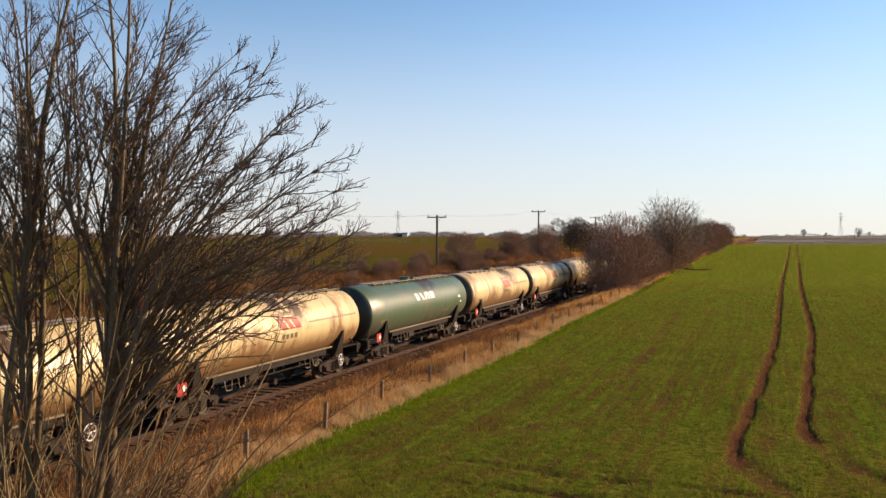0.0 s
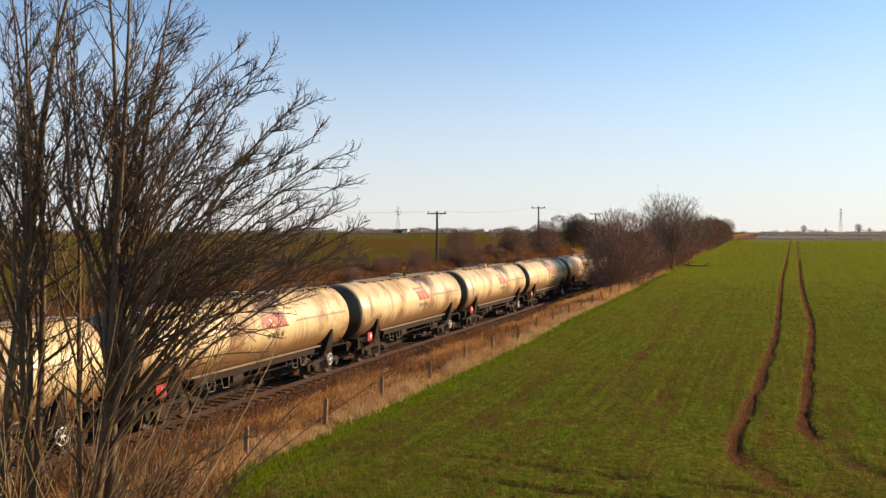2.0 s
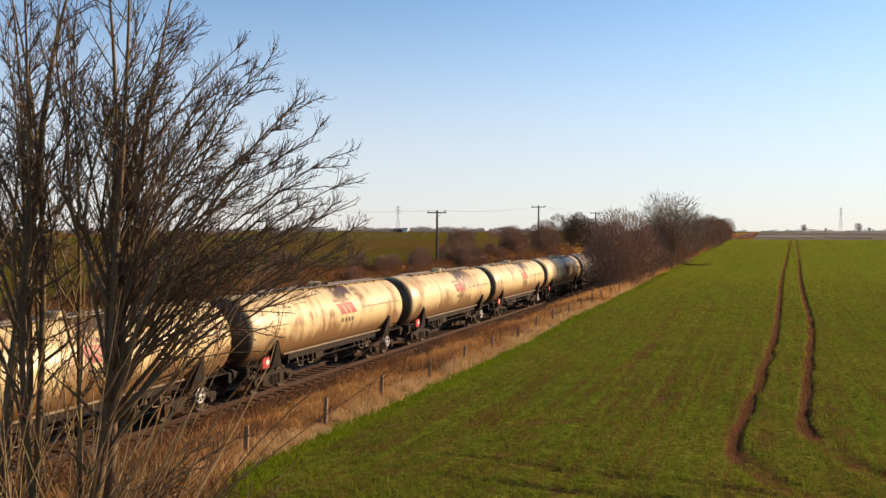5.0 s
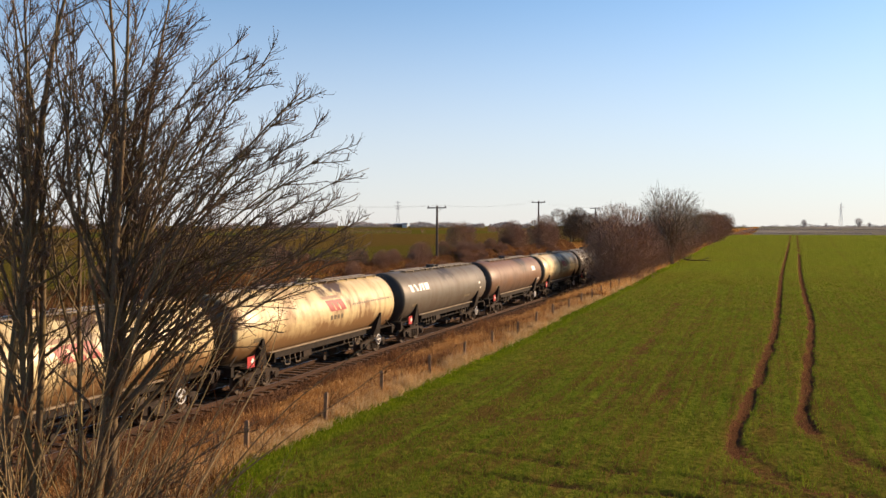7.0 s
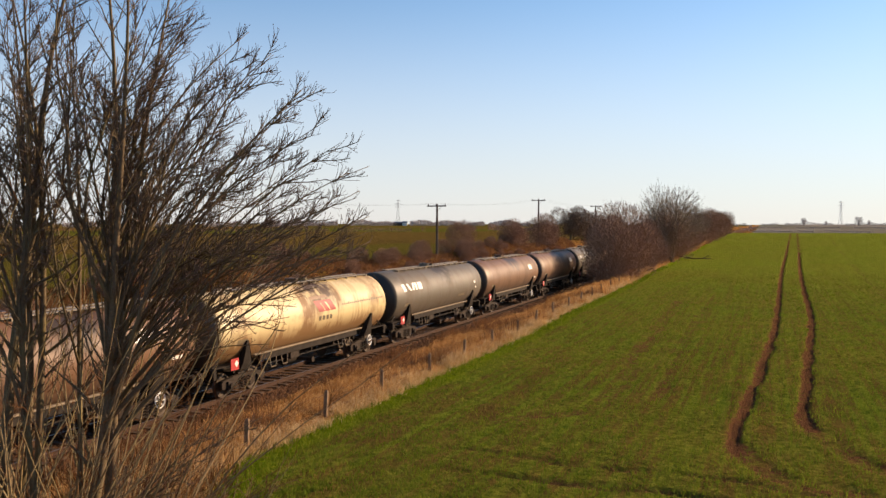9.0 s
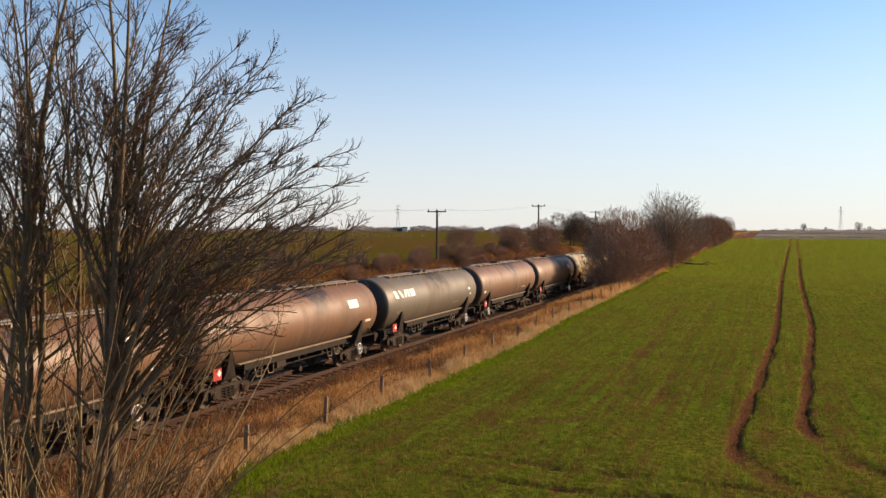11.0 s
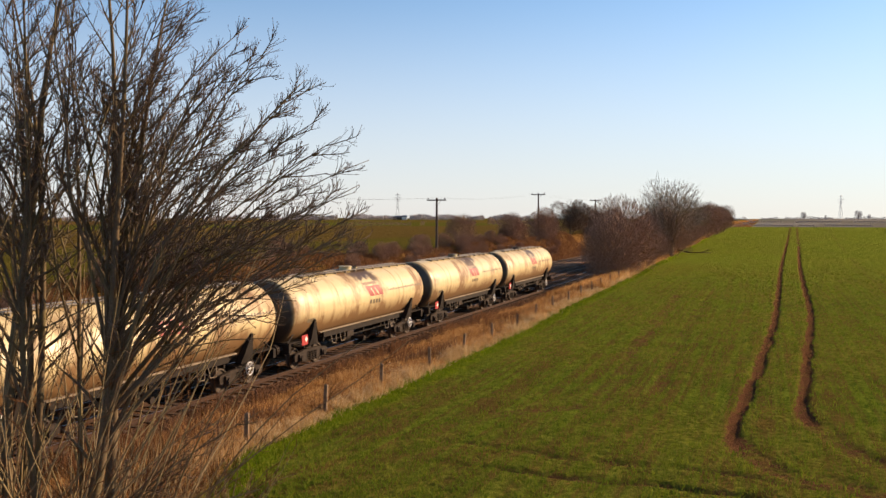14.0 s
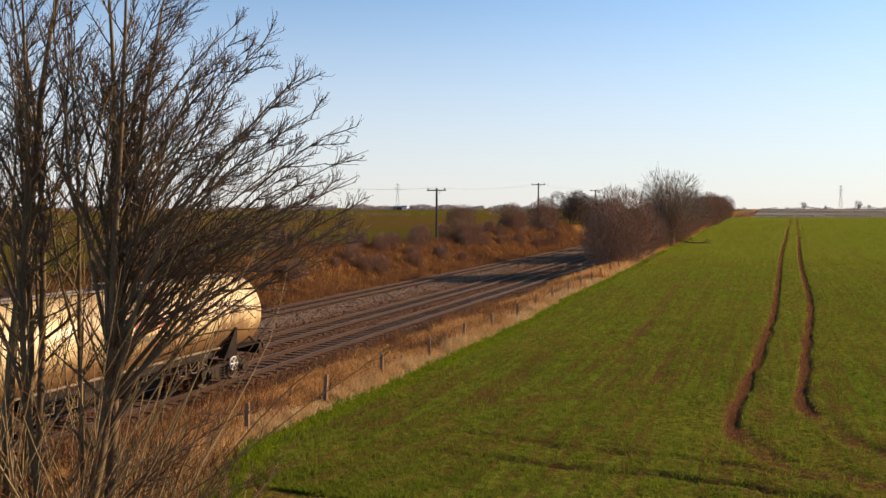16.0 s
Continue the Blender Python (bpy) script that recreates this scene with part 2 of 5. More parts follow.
class Geo:
    """Collects vertices and faces for one mesh."""

    def __init__(self):
        self.v, self.f, self.n = [], [], 0

    def put(self, verts, faces):
        self.v.append(np.asarray(verts, float).reshape(-1, 3))
        self.f += [tuple(i + self.n for i in q) for q in faces]
        self.n += len(self.v[-1])
        return self

    def box(self, x0, x1, y0, y1, z0, z1, c=0.0):
        """A box; c: bevel of its long edges in the x-z section."""
        if c:
            ring = [(x0 + c, z0), (x1 - c, z0), (x1, z0 + c), (x1, z1 - c), (x1 - c, z1), (x0 + c, z1), (x0, z1 - c), (x0, z0 + c)]
        else:
            ring = [(x0, z0), (x1, z0), (x1, z1), (x0, z1)]
        k = len(ring)
        verts = [(x, y0, z) for x, z in ring] + [(x, y1, z) for x, z in ring]
        faces = [(i, (i + 1) % k, k + (i + 1) % k, k + i) for i in range(k)]
        return self.put(verts, faces + [tuple(range(k))[::-1], tuple(range(k, 2 * k))])

    def tube(self, pts, radii, sides=6, cap=True):
        pts = np.asarray(pts, float)
        radii = np.broadcast_to(np.asarray(radii, float), (len(pts),))
        d = np.gradient(pts, axis=0)
        d /= np.linalg.norm(d, axis=1)[:, None] + 1e-9
        ref = np.array((0.0, 0.0, 1.0)) if abs(d[0][2]) < 0.9 else np.array((1.0, 0.0, 0.0))
        u = np.cross(d, ref)
        u /= np.linalg.norm(u, axis=1)[:, None] + 1e-9
        w = np.cross(u, d)
        a = np.arange(sides) * 2 * np.pi / sides
        ring = pts[:, None, :] + radii[:, None, None] * (u[:, None, :] * np.cos(a)[None, :, None] + w[:, None, :] * np.sin(a)[None, :, None])
        m = len(pts)
        faces = [(i * sides + j, i * sides + (j + 1) % sides, (i + 1) * sides + (j + 1) % sides, (i + 1) * sides + j) for i in range(m - 1) for j in range(sides)]
        if cap:
            faces += [tuple(range(sides))[::-1], tuple((m - 1) * sides + j for j in range(sides))]
        return self.put(ring.reshape(-1, 3), faces)

    def cyl(self, a, b, r, sides=16):
        return self.tube([a, b], [r, r], sides)

    def ring(self, c, r, thick, sides=20):
        """A torus round the x axis."""
        a = np.arange(sides) * 2 * np.pi / sides
        q = [(0, thick), (thick, 0), (0, -thick), (-thick, 0)]
        verts = [(c[0] + dx, c[1] + (r + dr) * math.cos(t), c[2] + (r + dr) * math.sin(t)) for t in a for dx, dr in q]
        faces = [(i * 4 + j, i * 4 + (j + 1) % 4, ((i + 1) % sides) * 4 + (j + 1) % 4, ((i + 1) % sides) * 4 + j) for i in range(sides) for j in range(4)]
        return self.put(verts, faces)

    def mesh(self, name, mat, smooth=False, sharp=None):
        me = bpy.data.meshes.new(name)
        me.from_pydata(np.concatenate(self.v).tolist() if self.v else [], [], self.f)
        me.materials.append(MAT[mat])
        if smooth:
            me.shade_smooth()
            if sharp:
                me.set_sharp_from_angle(angle=radians(sharp))
        me.update()
        return me


def part(name, geo, mat, parent, label="", smooth=False, sharp=None):
    ob = new(name, geo if isinstance(geo, bpy.types.Mesh) else geo.mesh(name, mat, smooth, sharp))
    ob.parent = parent
    if label:
        tagged(ob, label)
    return ob


def thing(name, label, category, group="", at=None, kind=""):
    ob = new(name)
    ob.empty_display_size = 0.3
    if at is not None:
        ob.matrix_basis = at
    return tagged(ob, label, category, group, kind)


def sheet(name, mat, geo, label, category="", kind="stuff", group=""):
    return tagged(new(name, geo.mesh(name, mat)), label, category, group, kind)


# ---------------------------------------------------------------- the ground
TRACK_X, FAR_TRACK_X, SIDING_X = -20.1, -23.5, -30.0
FIELD_EDGE = -12.1


def smooth01(a, b, v):
    t = np.clip((v - a) / (b - a), 0, 1)
    return t * t * (3 - 2 * t)


def wob(x, y, s):
    return np.sin(x * 0.83 * s + 1.3) * np.cos(y * 0.61 * s + 0.4) + 0.6 * np.sin((x * 0.47 - y * 0.71) * s * 1.7 + 2.0) + 0.35 * np.sin((x + y * 1.3) * s * 3.1)


def land(x, y):
    """Height of the ground, without ruts."""
    x, y = np.asarray(x, float), np.asarray(y, float)
    rise = 3.1 * np.clip((y - 40) / 250, 0, 1) ** 1.15
    crest = -5.5 * smooth01(300, 560, y) + 8.6 * smooth01(600, 2200, y)
    field = 0.67 + rise + crest + 0.05 * wob(x, y, 0.25)
    line = -0.18 + 0.5 * smooth01(400, 900, y) + 0 * x
    verge = smooth01(-17.6, -12.6, x)
    right = line + (field - line) * verge
    # bank and fields beyond the line
    foot, top = -31.9, -37.6
    bank = 2.9 + 0.35 * np.sin(y * 0.11 + 1) + 0.25 * np.sin(y * 0.31) - 0.8 * smooth01(45, 20, y) + 0.3 * smooth01(70, 160, y)
    over = bank + 2.9 * smooth01(-60, -900, x) + 1.2 * np.sin(y * 0.004 + x * 0.006) * smooth01(-60, -300, x) + 1.5 * smooth01(500, 2500, np.hypot(x, y))
    left = line + (over - line) * smooth01(foot, top, x) + 0.12 * wob(x, y, 0.9) * smooth01(foot, top + 2, x) * smooth01(-60, -38, x)
    z = np.where(x > -24, right, left)
    # embankment of the road that crosses the line, behind and below the viewpoint
    ramp_h = np.clip((10.2 - y) / 7.8, 0, 1)
    emb = 4.95 * ramp_h * smooth01(-16.5, -9.5, x)
    far_side = 4.95 * ramp_h * smooth01(-27, -33, x)
    return np.where(y < 10.2, np.maximum(z, np.maximum(emb, far_side)), z)


RUTS = [  # wheel ruts in the crop: x, y along each, half width, depth, strength
    ([(-0.60, 23.6), (-0.84, 24.9), (-0.80, 26.8), (-0.65, 28.9), (-0.33, 34.2), (0.06, 42), (0.5, 52), (0.75, 63), (0.95, 72), (1.6, 105), (3.3, 160), (7.0, 292)], 0.23, 0.085, 1.0),
    ([(1.30, 27.0), (1.04, 28.5), (1.19, 30.5), (1.45, 35), (1.84, 42.6), (2.5, 54), (2.75, 62), (2.85, 72), (3.5, 105), (5.2, 160), (8.9, 292)], 0.23, 0.085, 1.0),
    ([(-7.5, 25.0), (-5.1, 27.2), (-4.9, 32.5), (-5.6, 40), (-5.7, 51.5), (-6.1, 67)], 0.42, 0.03, 0.62),
    ([(-3.5, 30.0), (-3.5, 34.3), (-3.85, 42.4), (-4.0, 55), (-3.8, 73)], 0.30, 0.03, 0.46),
    ([(-8.0, 21.5), (-4.6, 21.1), (-3.2, 21.1), (-1.9, 21.05), (0.6, 20.8), (3.0, 20.2), (6.0, 19.9)], 0.20, 0.065, 0.66),
    ([(-7.0, 19.3), (-4.2, 19.5), (-3.0, 19.6), (-1.1, 19.5), (1.1, 19.3), (3.5, 18.6)], 0.20, 0.085, 0.75),
    ([(3.6, 20.3), (1.6, 21.0), (0.4, 21.7), (-0.25, 22.7), (-0.7, 24.2)], 0.46, 0.05, 0.70),
    ([(4.6, 21.0), (3.2, 22.2), (2.0, 24.2), (1.3, 26.8)], 0.44, 0.05, 0.66),
    ([(8.0, 60), (8.6, 75), (10.0, 120), (17.5, 292)], 0.3, 0.04, 0.45),
]


def ruts(x, y):
    """Depth of wheel ruts and how bare the soil is, at arrays of x, y."""
    depth, bare = np.zeros(np.shape(x)), np.zeros(np.shape(x))
    x, y = x + 0.02 * np.sin(y * 0.83) + 0.015 * np.sin(y * 2.1 + 1), y + 0.10 * np.sin(x * 1.3 + 0.5) + 0.05 * np.sin(x * 3.7)
    worn = 0.72 + 0.28 * np.sin(x * 1.1 + y * 0.7) * np.sin(y * 0.9 - x * 0.6 + 1)
    for line, half, deep, strength in RUTS:
        for _ in range(2):          # round the corners off
            line = [line[0]] + [(a[0] + (b[0] - a[0]) * t, a[1] + (b[1] - a[1]) * t) for a, b in zip(line, line[1:]) for t in (0.25, 0.75)] + [line[-1]]
        best = np.full(np.shape(x), 1e9)
        for (ax, ay), (bx, by) in zip(line, line[1:]):
            dx, dy = bx - ax, by - ay
            t = np.clip(((x - ax) * dx + (y - ay) * dy) / (dx * dx + dy * dy), 0, 1)
            best = np.minimum(best, np.hypot(x - ax - t * dx, y - ay - t * dy))
        wide = half * (1 + 0.16 * np.sin(y * 0.9 + x) + 0.10 * np.sin(y * 1.3 + x * 2.3) + 0.05 * np.sin(y * 5.3 - x * 3.1) + 0.08 * np.sin(x * 4.7 + y * 0.9))
        k = 1 - smooth01(wide * 0.55, wide * 1.25, best)
        depth = np.maximum(depth, deep * k - 0.035 * np.exp(-((best - wide * 1.5) / 0.12) ** 2) * (deep > 0.06))
        bare = np.maximum(bare, strength * k * (worn if strength < 0.9 else 1))
    return depth, bare


def spaced(stops):
    out = []
    for a, b, step in stops:
        out += list(np.arange(a, b - 1e-6, step))
    return np.array(out + [stops[-1][1]])


def build_ground():
    xs = spaced([(-4000, -1000, 500), (-1000, -200, 80), (-200, -60, 10), (-60, -38, 2), (-38, -12.6, 0.5), (-12.6, -4, 0.3), (-4, 5, 0.09), (5, 20, 0.5), (20, 60, 4), (60, 300, 30), (300, 1000, 100), (1000, 4000, 500)])
    ys = spaced([(-600, -60, 90), (-60, 0, 6), (0, 14, 1), (14, 17, 0.3), (17, 30, 0.10), (30, 80, 0.3), (80, 160, 1.5), (160, 320, 5), (320, 800, 40), (800, 4900, 300)])
    gx, gy = np.meshgrid(xs, ys)
    depth, bare = ruts(gx, gy)
    on = smooth01(FIELD_EDGE - 0.3, FIELD_EDGE + 0.6, gx)
    gz = land(gx, gy) - depth * on + 0.012 * wob(gx, gy, 4.0) * on
    nx, ny = len(xs), len(ys)
    idx = np.arange(nx * ny).reshape(ny, nx)
    quads = np.stack([idx[:-1, :-1], idx[:-1, 1:], idx[1:, 1:], idx[1:, :-1]], -1).reshape(-1, 4)
    me = bpy.data.meshes.new("ground")
    me.from_pydata(np.stack([gx, gy, gz], -1).reshape(-1, 3).tolist(), [], quads.tolist())
    soil = me.attributes.new("soil", "FLOAT", "POINT")
    soil.data.foreach_set("value", (bare * on).ravel().astype(np.float32))
    me.materials.append(ground_material())
    me.shade_smooth()
    return tagged(new("ground", me), "arable field, railway cutting and verges of dry grass", "ground", kind="structure")


def ground_material():
    m, nt, b = nodes_of("ground")
    v = coords(nt)
    sep = nt.nodes.new("ShaderNodeSeparateXYZ")
    nt.links.new(v, sep.inputs[0])
    X, Y = sep.outputs["X"], sep.outputs["Y"]
    big, mid, fine, grit = noise_of(nt, v, 0.07, 4.0), noise_of(nt, v, 0.6, 5.0), noise_of(nt, v, 5.0, 5.0, 0.65), noise_of(nt, v, 30.0, 4.0, 0.7)
    fine, grit = stretch(nt, fine, 0.38, 0.62), stretch(nt, grit, 0.35, 0.65)
    rows = coords(nt, (4.2, 0.06, 1))
    drill = stretch(nt, noise_of(nt, rows, 1.0, 2.0), 0.36, 0.64)                          # drilled rows along the field
    # crop: seedlings over brown soil
    tuft = stretch(nt, noise_of(nt, coords(nt, (3.4, 1.1, 1)), 1.0, 4.0, 0.65), 0.34, 0.66)
    leaf = mix(nt, calc(nt, "ADD", calc(nt, "MULTIPLY", fine, 0.5), calc(nt, "MULTIPLY", tuft, 0.5)), (0.030, 0.070, 0.007), (0.185, 0.228, 0.024))
    soil = mix(nt, grit, (0.046, 0.027, 0.009), (0.165, 0.095, 0.033))
    thin = calc(nt, "ADD", calc(nt, "MULTIPLY", mid, 0.75), calc(nt, "ADD", calc(nt, "MULTIPLY", drill, 0.34), calc(nt, "MULTIPLY", grit, 0.34)))
    thin = ramp(nt, thin, [(0.60, (0, 0, 0)), (0.90, (0.9, 0.9, 0.9))])
    away = calc(nt, "DIVIDE", calc(nt, "SUBTRACT", Y, 35.0), 75.0, True)                   # grazing, backlit look put into the colour: less soil, paler leaf further out
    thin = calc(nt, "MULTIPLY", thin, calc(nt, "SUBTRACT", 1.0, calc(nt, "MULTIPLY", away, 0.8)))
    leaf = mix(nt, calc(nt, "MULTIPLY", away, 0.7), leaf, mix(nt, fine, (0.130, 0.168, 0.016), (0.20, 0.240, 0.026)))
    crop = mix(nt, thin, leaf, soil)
    patch = ramp(nt, big, [(0.40, (0, 0, 0)), (0.60, (0.55, 0.55, 0.55))])
    crop = mix(nt, calc(nt, "MULTIPLY", patch, calc(nt, "SUBTRACT", 1.0, calc(nt, "MULTIPLY", away, 0.6))), crop, mix(nt, fine, (0.090, 0.076, 0.012), (0.23, 0.170, 0.036)))
    at = nt.nodes.new("ShaderNodeAttribute")
    at.attribute_name = "soil"
    rag = stretch(nt, noise_of(nt, coords(nt, (1, 0.8, 1)), 3.0, 6.0, 0.7), 0.33, 0.67)
    bare = calc(nt, "ADD", at.outputs["Fac"], calc(nt, "MULTIPLY", calc(nt, "SUBTRACT", rag, 0.5), calc(nt, "MULTIPLY", calc(nt, "MINIMUM", at.outputs["Fac"], 0.25), 4.0)))
    bare = stretch(nt, bare, 0.22, 0.85)
    crop = mix(nt, bare, crop, mix(nt, grit, (0.044, 0.020, 0.010), (0.20, 0.096, 0.046)))
    # dead grass of the verges and bank
    dry = ramp(nt, calc(nt, "ADD", calc(nt, "MULTIPLY", mid, 0.6), calc(nt, "MULTIPLY", fine, 0.4)), [(0.3, (0.07, 0.033, 0.011)), (0.5, (0.15, 0.074, 0.024)), (0.7, (0.25, 0.133, 0.046))])
    # ballast and cess
    stone = mix(nt, grit, (0.058, 0.029, 0.016), (0.22, 0.118, 0.064))
    ash = mix(nt, grit, (0.11, 0.078, 0.058), (0.34, 0.26, 0.20))
    path = calc(nt, "ADD", calc(nt, "MULTIPLY", X, -1.0), calc(nt, "MULTIPLY", mid, 2.2))
    path = ramp(nt, calc(nt, "MULTIPLY", calc(nt, "SUBTRACT", path, 26.4), 0.25), [(0.0, (0, 0, 0)), (0.25, (0.6, 0.6, 0.6)), (0.7, (0.75, 0.75, 0.75)), (1.0, (0, 0, 0))])
    stone = mix(nt, path, stone, ash)
    # fields over the line, a patchwork
    vor = add(nt, "ShaderNodeTexVoronoi", Scale=1.0)
    nt.links.new(coords(nt, (0.006, 0.0032, 0.0)), vor.inputs["Vector"])
    lot = nt.nodes.new("ShaderNodeSeparateColor")
    nt.links.new(vor.outputs["Color"], lot.inputs[0])
    far = ramp(nt, lot.outputs[0], [(0.15, (0.105, 0.085, 0.014)), (0.4, (0.14, 0.080, 0.024)), (0.6, (0.085, 0.100, 0.010)), (0.85, (0.125, 0.092, 0.018))])
    far = mix(nt, calc(nt, "MULTIPLY", mid, 0.6), far, (0.11, 0.068, 0.026))

    def edge(at_x, soft, wave):
        """1 where x is above the edge."""
        d = calc(nt, "ADD", calc(nt, "SUBTRACT", X, at_x), calc(nt, "MULTIPLY", calc(nt, "SUBTRACT", mid, 0.5), wave))
        return calc(nt, "ADD", calc(nt, "DIVIDE", d, soft), 0.5, True)

    col = mix(nt, edge(-37.6, 4.0, 9.0), far, dry)
    col = mix(nt, edge(-31.6, 0.8, 2.0), col, stone)
    col = mix(nt, edge(-17.5, 0.7, 1.6), col, dry)
    X = calc(nt, "SUBTRACT", X, calc(nt, "MULTIPLY", calc(nt, "MAXIMUM", calc(nt, "SUBTRACT", 18.5, Y), 0.0), 0.38))    # the edge swings in at the embankment
    lush = mix(nt, fine, (0.085, 0.138, 0.004), (0.17, 0.22, 0.008))
    col = mix(nt, edge(FIELD_EDGE - 0.25, 0.25, 0.9), col, lush)
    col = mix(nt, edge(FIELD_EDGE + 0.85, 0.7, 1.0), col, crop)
    # far fields to the horizon, distance haze put in as paler, greyer colours
    far = mix(nt, calc(nt, "DIVIDE", calc(nt, "SUBTRACT", Y, 400.0), 500.0, True), far, ramp(nt, lot.outputs[1], [(0.2, (0.17, 0.155, 0.12)), (0.5, (0.12, 0.13, 0.085)), (0.8, (0.23, 0.205, 0.17))]))
    dist = calc(nt, "DIVIDE", calc(nt, "SUBTRACT", Y, 320.0), 60.0, True)
    col = mix(nt, calc(nt, "MULTIPLY", dist, edge(-12.0, 1.0, 0.0)), col, far)
    # road embankment at the bridge
    near = calc(nt, "DIVIDE", calc(nt, "SUBTRACT", 12.0, Y), 2.0, True)
    col = mix(nt, near, col, dry)
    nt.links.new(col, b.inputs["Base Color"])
    b.inputs["Roughness"].default_value = 0.95
    b.inputs["Specular IOR Level"].default_value = 0.0
    bump(nt, b, calc(nt, "ADD", fine, calc(nt, "MULTIPLY", grit, 0.5)), 0.8, 0.10)
    return m


ground = build_ground()

# ---------------------------------------------------------------- track
RAIL_SECTION = [(-0.07, -0.155), (0.07, -0.155), (0.07, -0.142), (0.012, -0.115), (0.012, -0.045), (0.036, -0.035), (0.036, -0.006), (0.028, 0.0), (-0.028, 0.0), (-0.036, -0.006), (-0.036, -0.035), (-0.012, -0.045), (-0.012, -0.115), (-0.07, -0.142)]


def rail(parent, x, y0, y1):
    k = len(RAIL_SECTION)
    g = Geo()
    g.put([(x + a, y0, b) for a, b in RAIL_SECTION] + [(x + a, y1, b) for a, b in RAIL_SECTION],
          [(i, (i + 1) % k, k + (i + 1) % k, k + i) for i in range(k)] + [tuple(range(k))[::-1], tuple(range(k, 2 * k))])
    r = part("rail", g, "rail", parent, "rusty flat-bottom steel rail")
    r.data.materials.append(MAT["railhead"])
    r.data.polygons[7].material_index = 1


def track(x, label):
    t = thing("railway_track", label, "railway track", "double railway line", kind="structure")
    for s in (-0.7525, 0.7525):
        rail(t, x + s, -80, 900)
    sl = Geo().box(-1.27, 1.27, -0.125, 0.125, -0.33, -0.145, 0.02).mesh("sleeper", "sleeper")
    rest = Geo()
    for i in range(-120, 1380):
        y = i * 0.65
        j = 0.03 * math.sin(i * 12.9)
        if 12 <= y < 150:
            ob = part("sleeper", sl, "sleeper", t)
            ob.matrix_basis = pose(x + j, y, 0.006 * math.sin(i * 7.7), 0, 0, 0.5 * math.sin(i * 3.1))
        else:
            rest.box(x + j - 1.27, x + j + 1.27, y - 0.125, y + 0.125, -0.33, -0.145)
    tagged(part("sleeper_run", rest, "sleeper", t), kind="stuff")
    return t


# ---------------------------------------------------------------- tank wagons
WAGON = 16.21           # over buffers
RADIUS, CENTRE = 1.45, 2.51
TANK_HALF = 7.35


def lathe_tank():
    """Barrel with dished ends."""
    prof = [(-TANK_HALF - 0.50, 0.0), (-TANK_HALF - 0.485, 0.30), (-TANK_HALF - 0.43, 0.62), (-TANK_HALF - 0.33, 0.93), (-TANK_HALF - 0.18, 1.18), (-TANK_HALF - 0.05, 1.31), (-TANK_HALF, 1.345)]
    prof = [(y, r * RADIUS / 1.36) for y, r in prof]
    body = []
    for i in range(9):
        y = -TANK_HALF + i * (2 * TANK_HALF / 8)
        body += [(y + (0.03 if i == 0 else -0.03 if i == 8 else 0.0), RADIUS)]
    prof = prof + body + [(-y, r) for y, r in prof[::-1]]
    n = 48
    verts = [(r * math.cos(a), y, CENTRE + r * math.sin(a)) for y, r in prof for a in [2 * math.pi * j / n for j in range(n)]]
    faces = [(i * n + j, i * n + (j + 1) % n, (i + 1) * n + (j + 1) % n, (i + 1) * n + j) for i in range(len(prof) - 1) for j in range(n)]
    return Geo().put(verts, faces)


def decal(y0, y1, a0, a1, lift=0.006, slant=0.0):
    """A patch of paint or vinyl on the barrel, between two angles up from the waist; slant leans its ends."""
    g = Geo()
    n = 6
    ys = [y0, (y0 + y1) / 2, y1]
    verts = []
    for i in range(n + 1):
        a = radians(a0 + (a1 - a0) * i / n)
        for y in ys:
            yy = y + slant * i / n
            verts.append(((RADIUS + lift) * math.cos(a), yy, CENTRE + (RADIUS + lift) * math.sin(a)))
    g.put(verts, [(i * 3 + j, i * 3 + j + 1, (i + 1) * 3 + j + 1, (i + 1) * 3 + j) for i in range(n) for j in range(2)])
    return g


def joined(geos):
    g = Geo()
    for h in geos:
        g.put(np.concatenate(h.v), h.f)
    return g


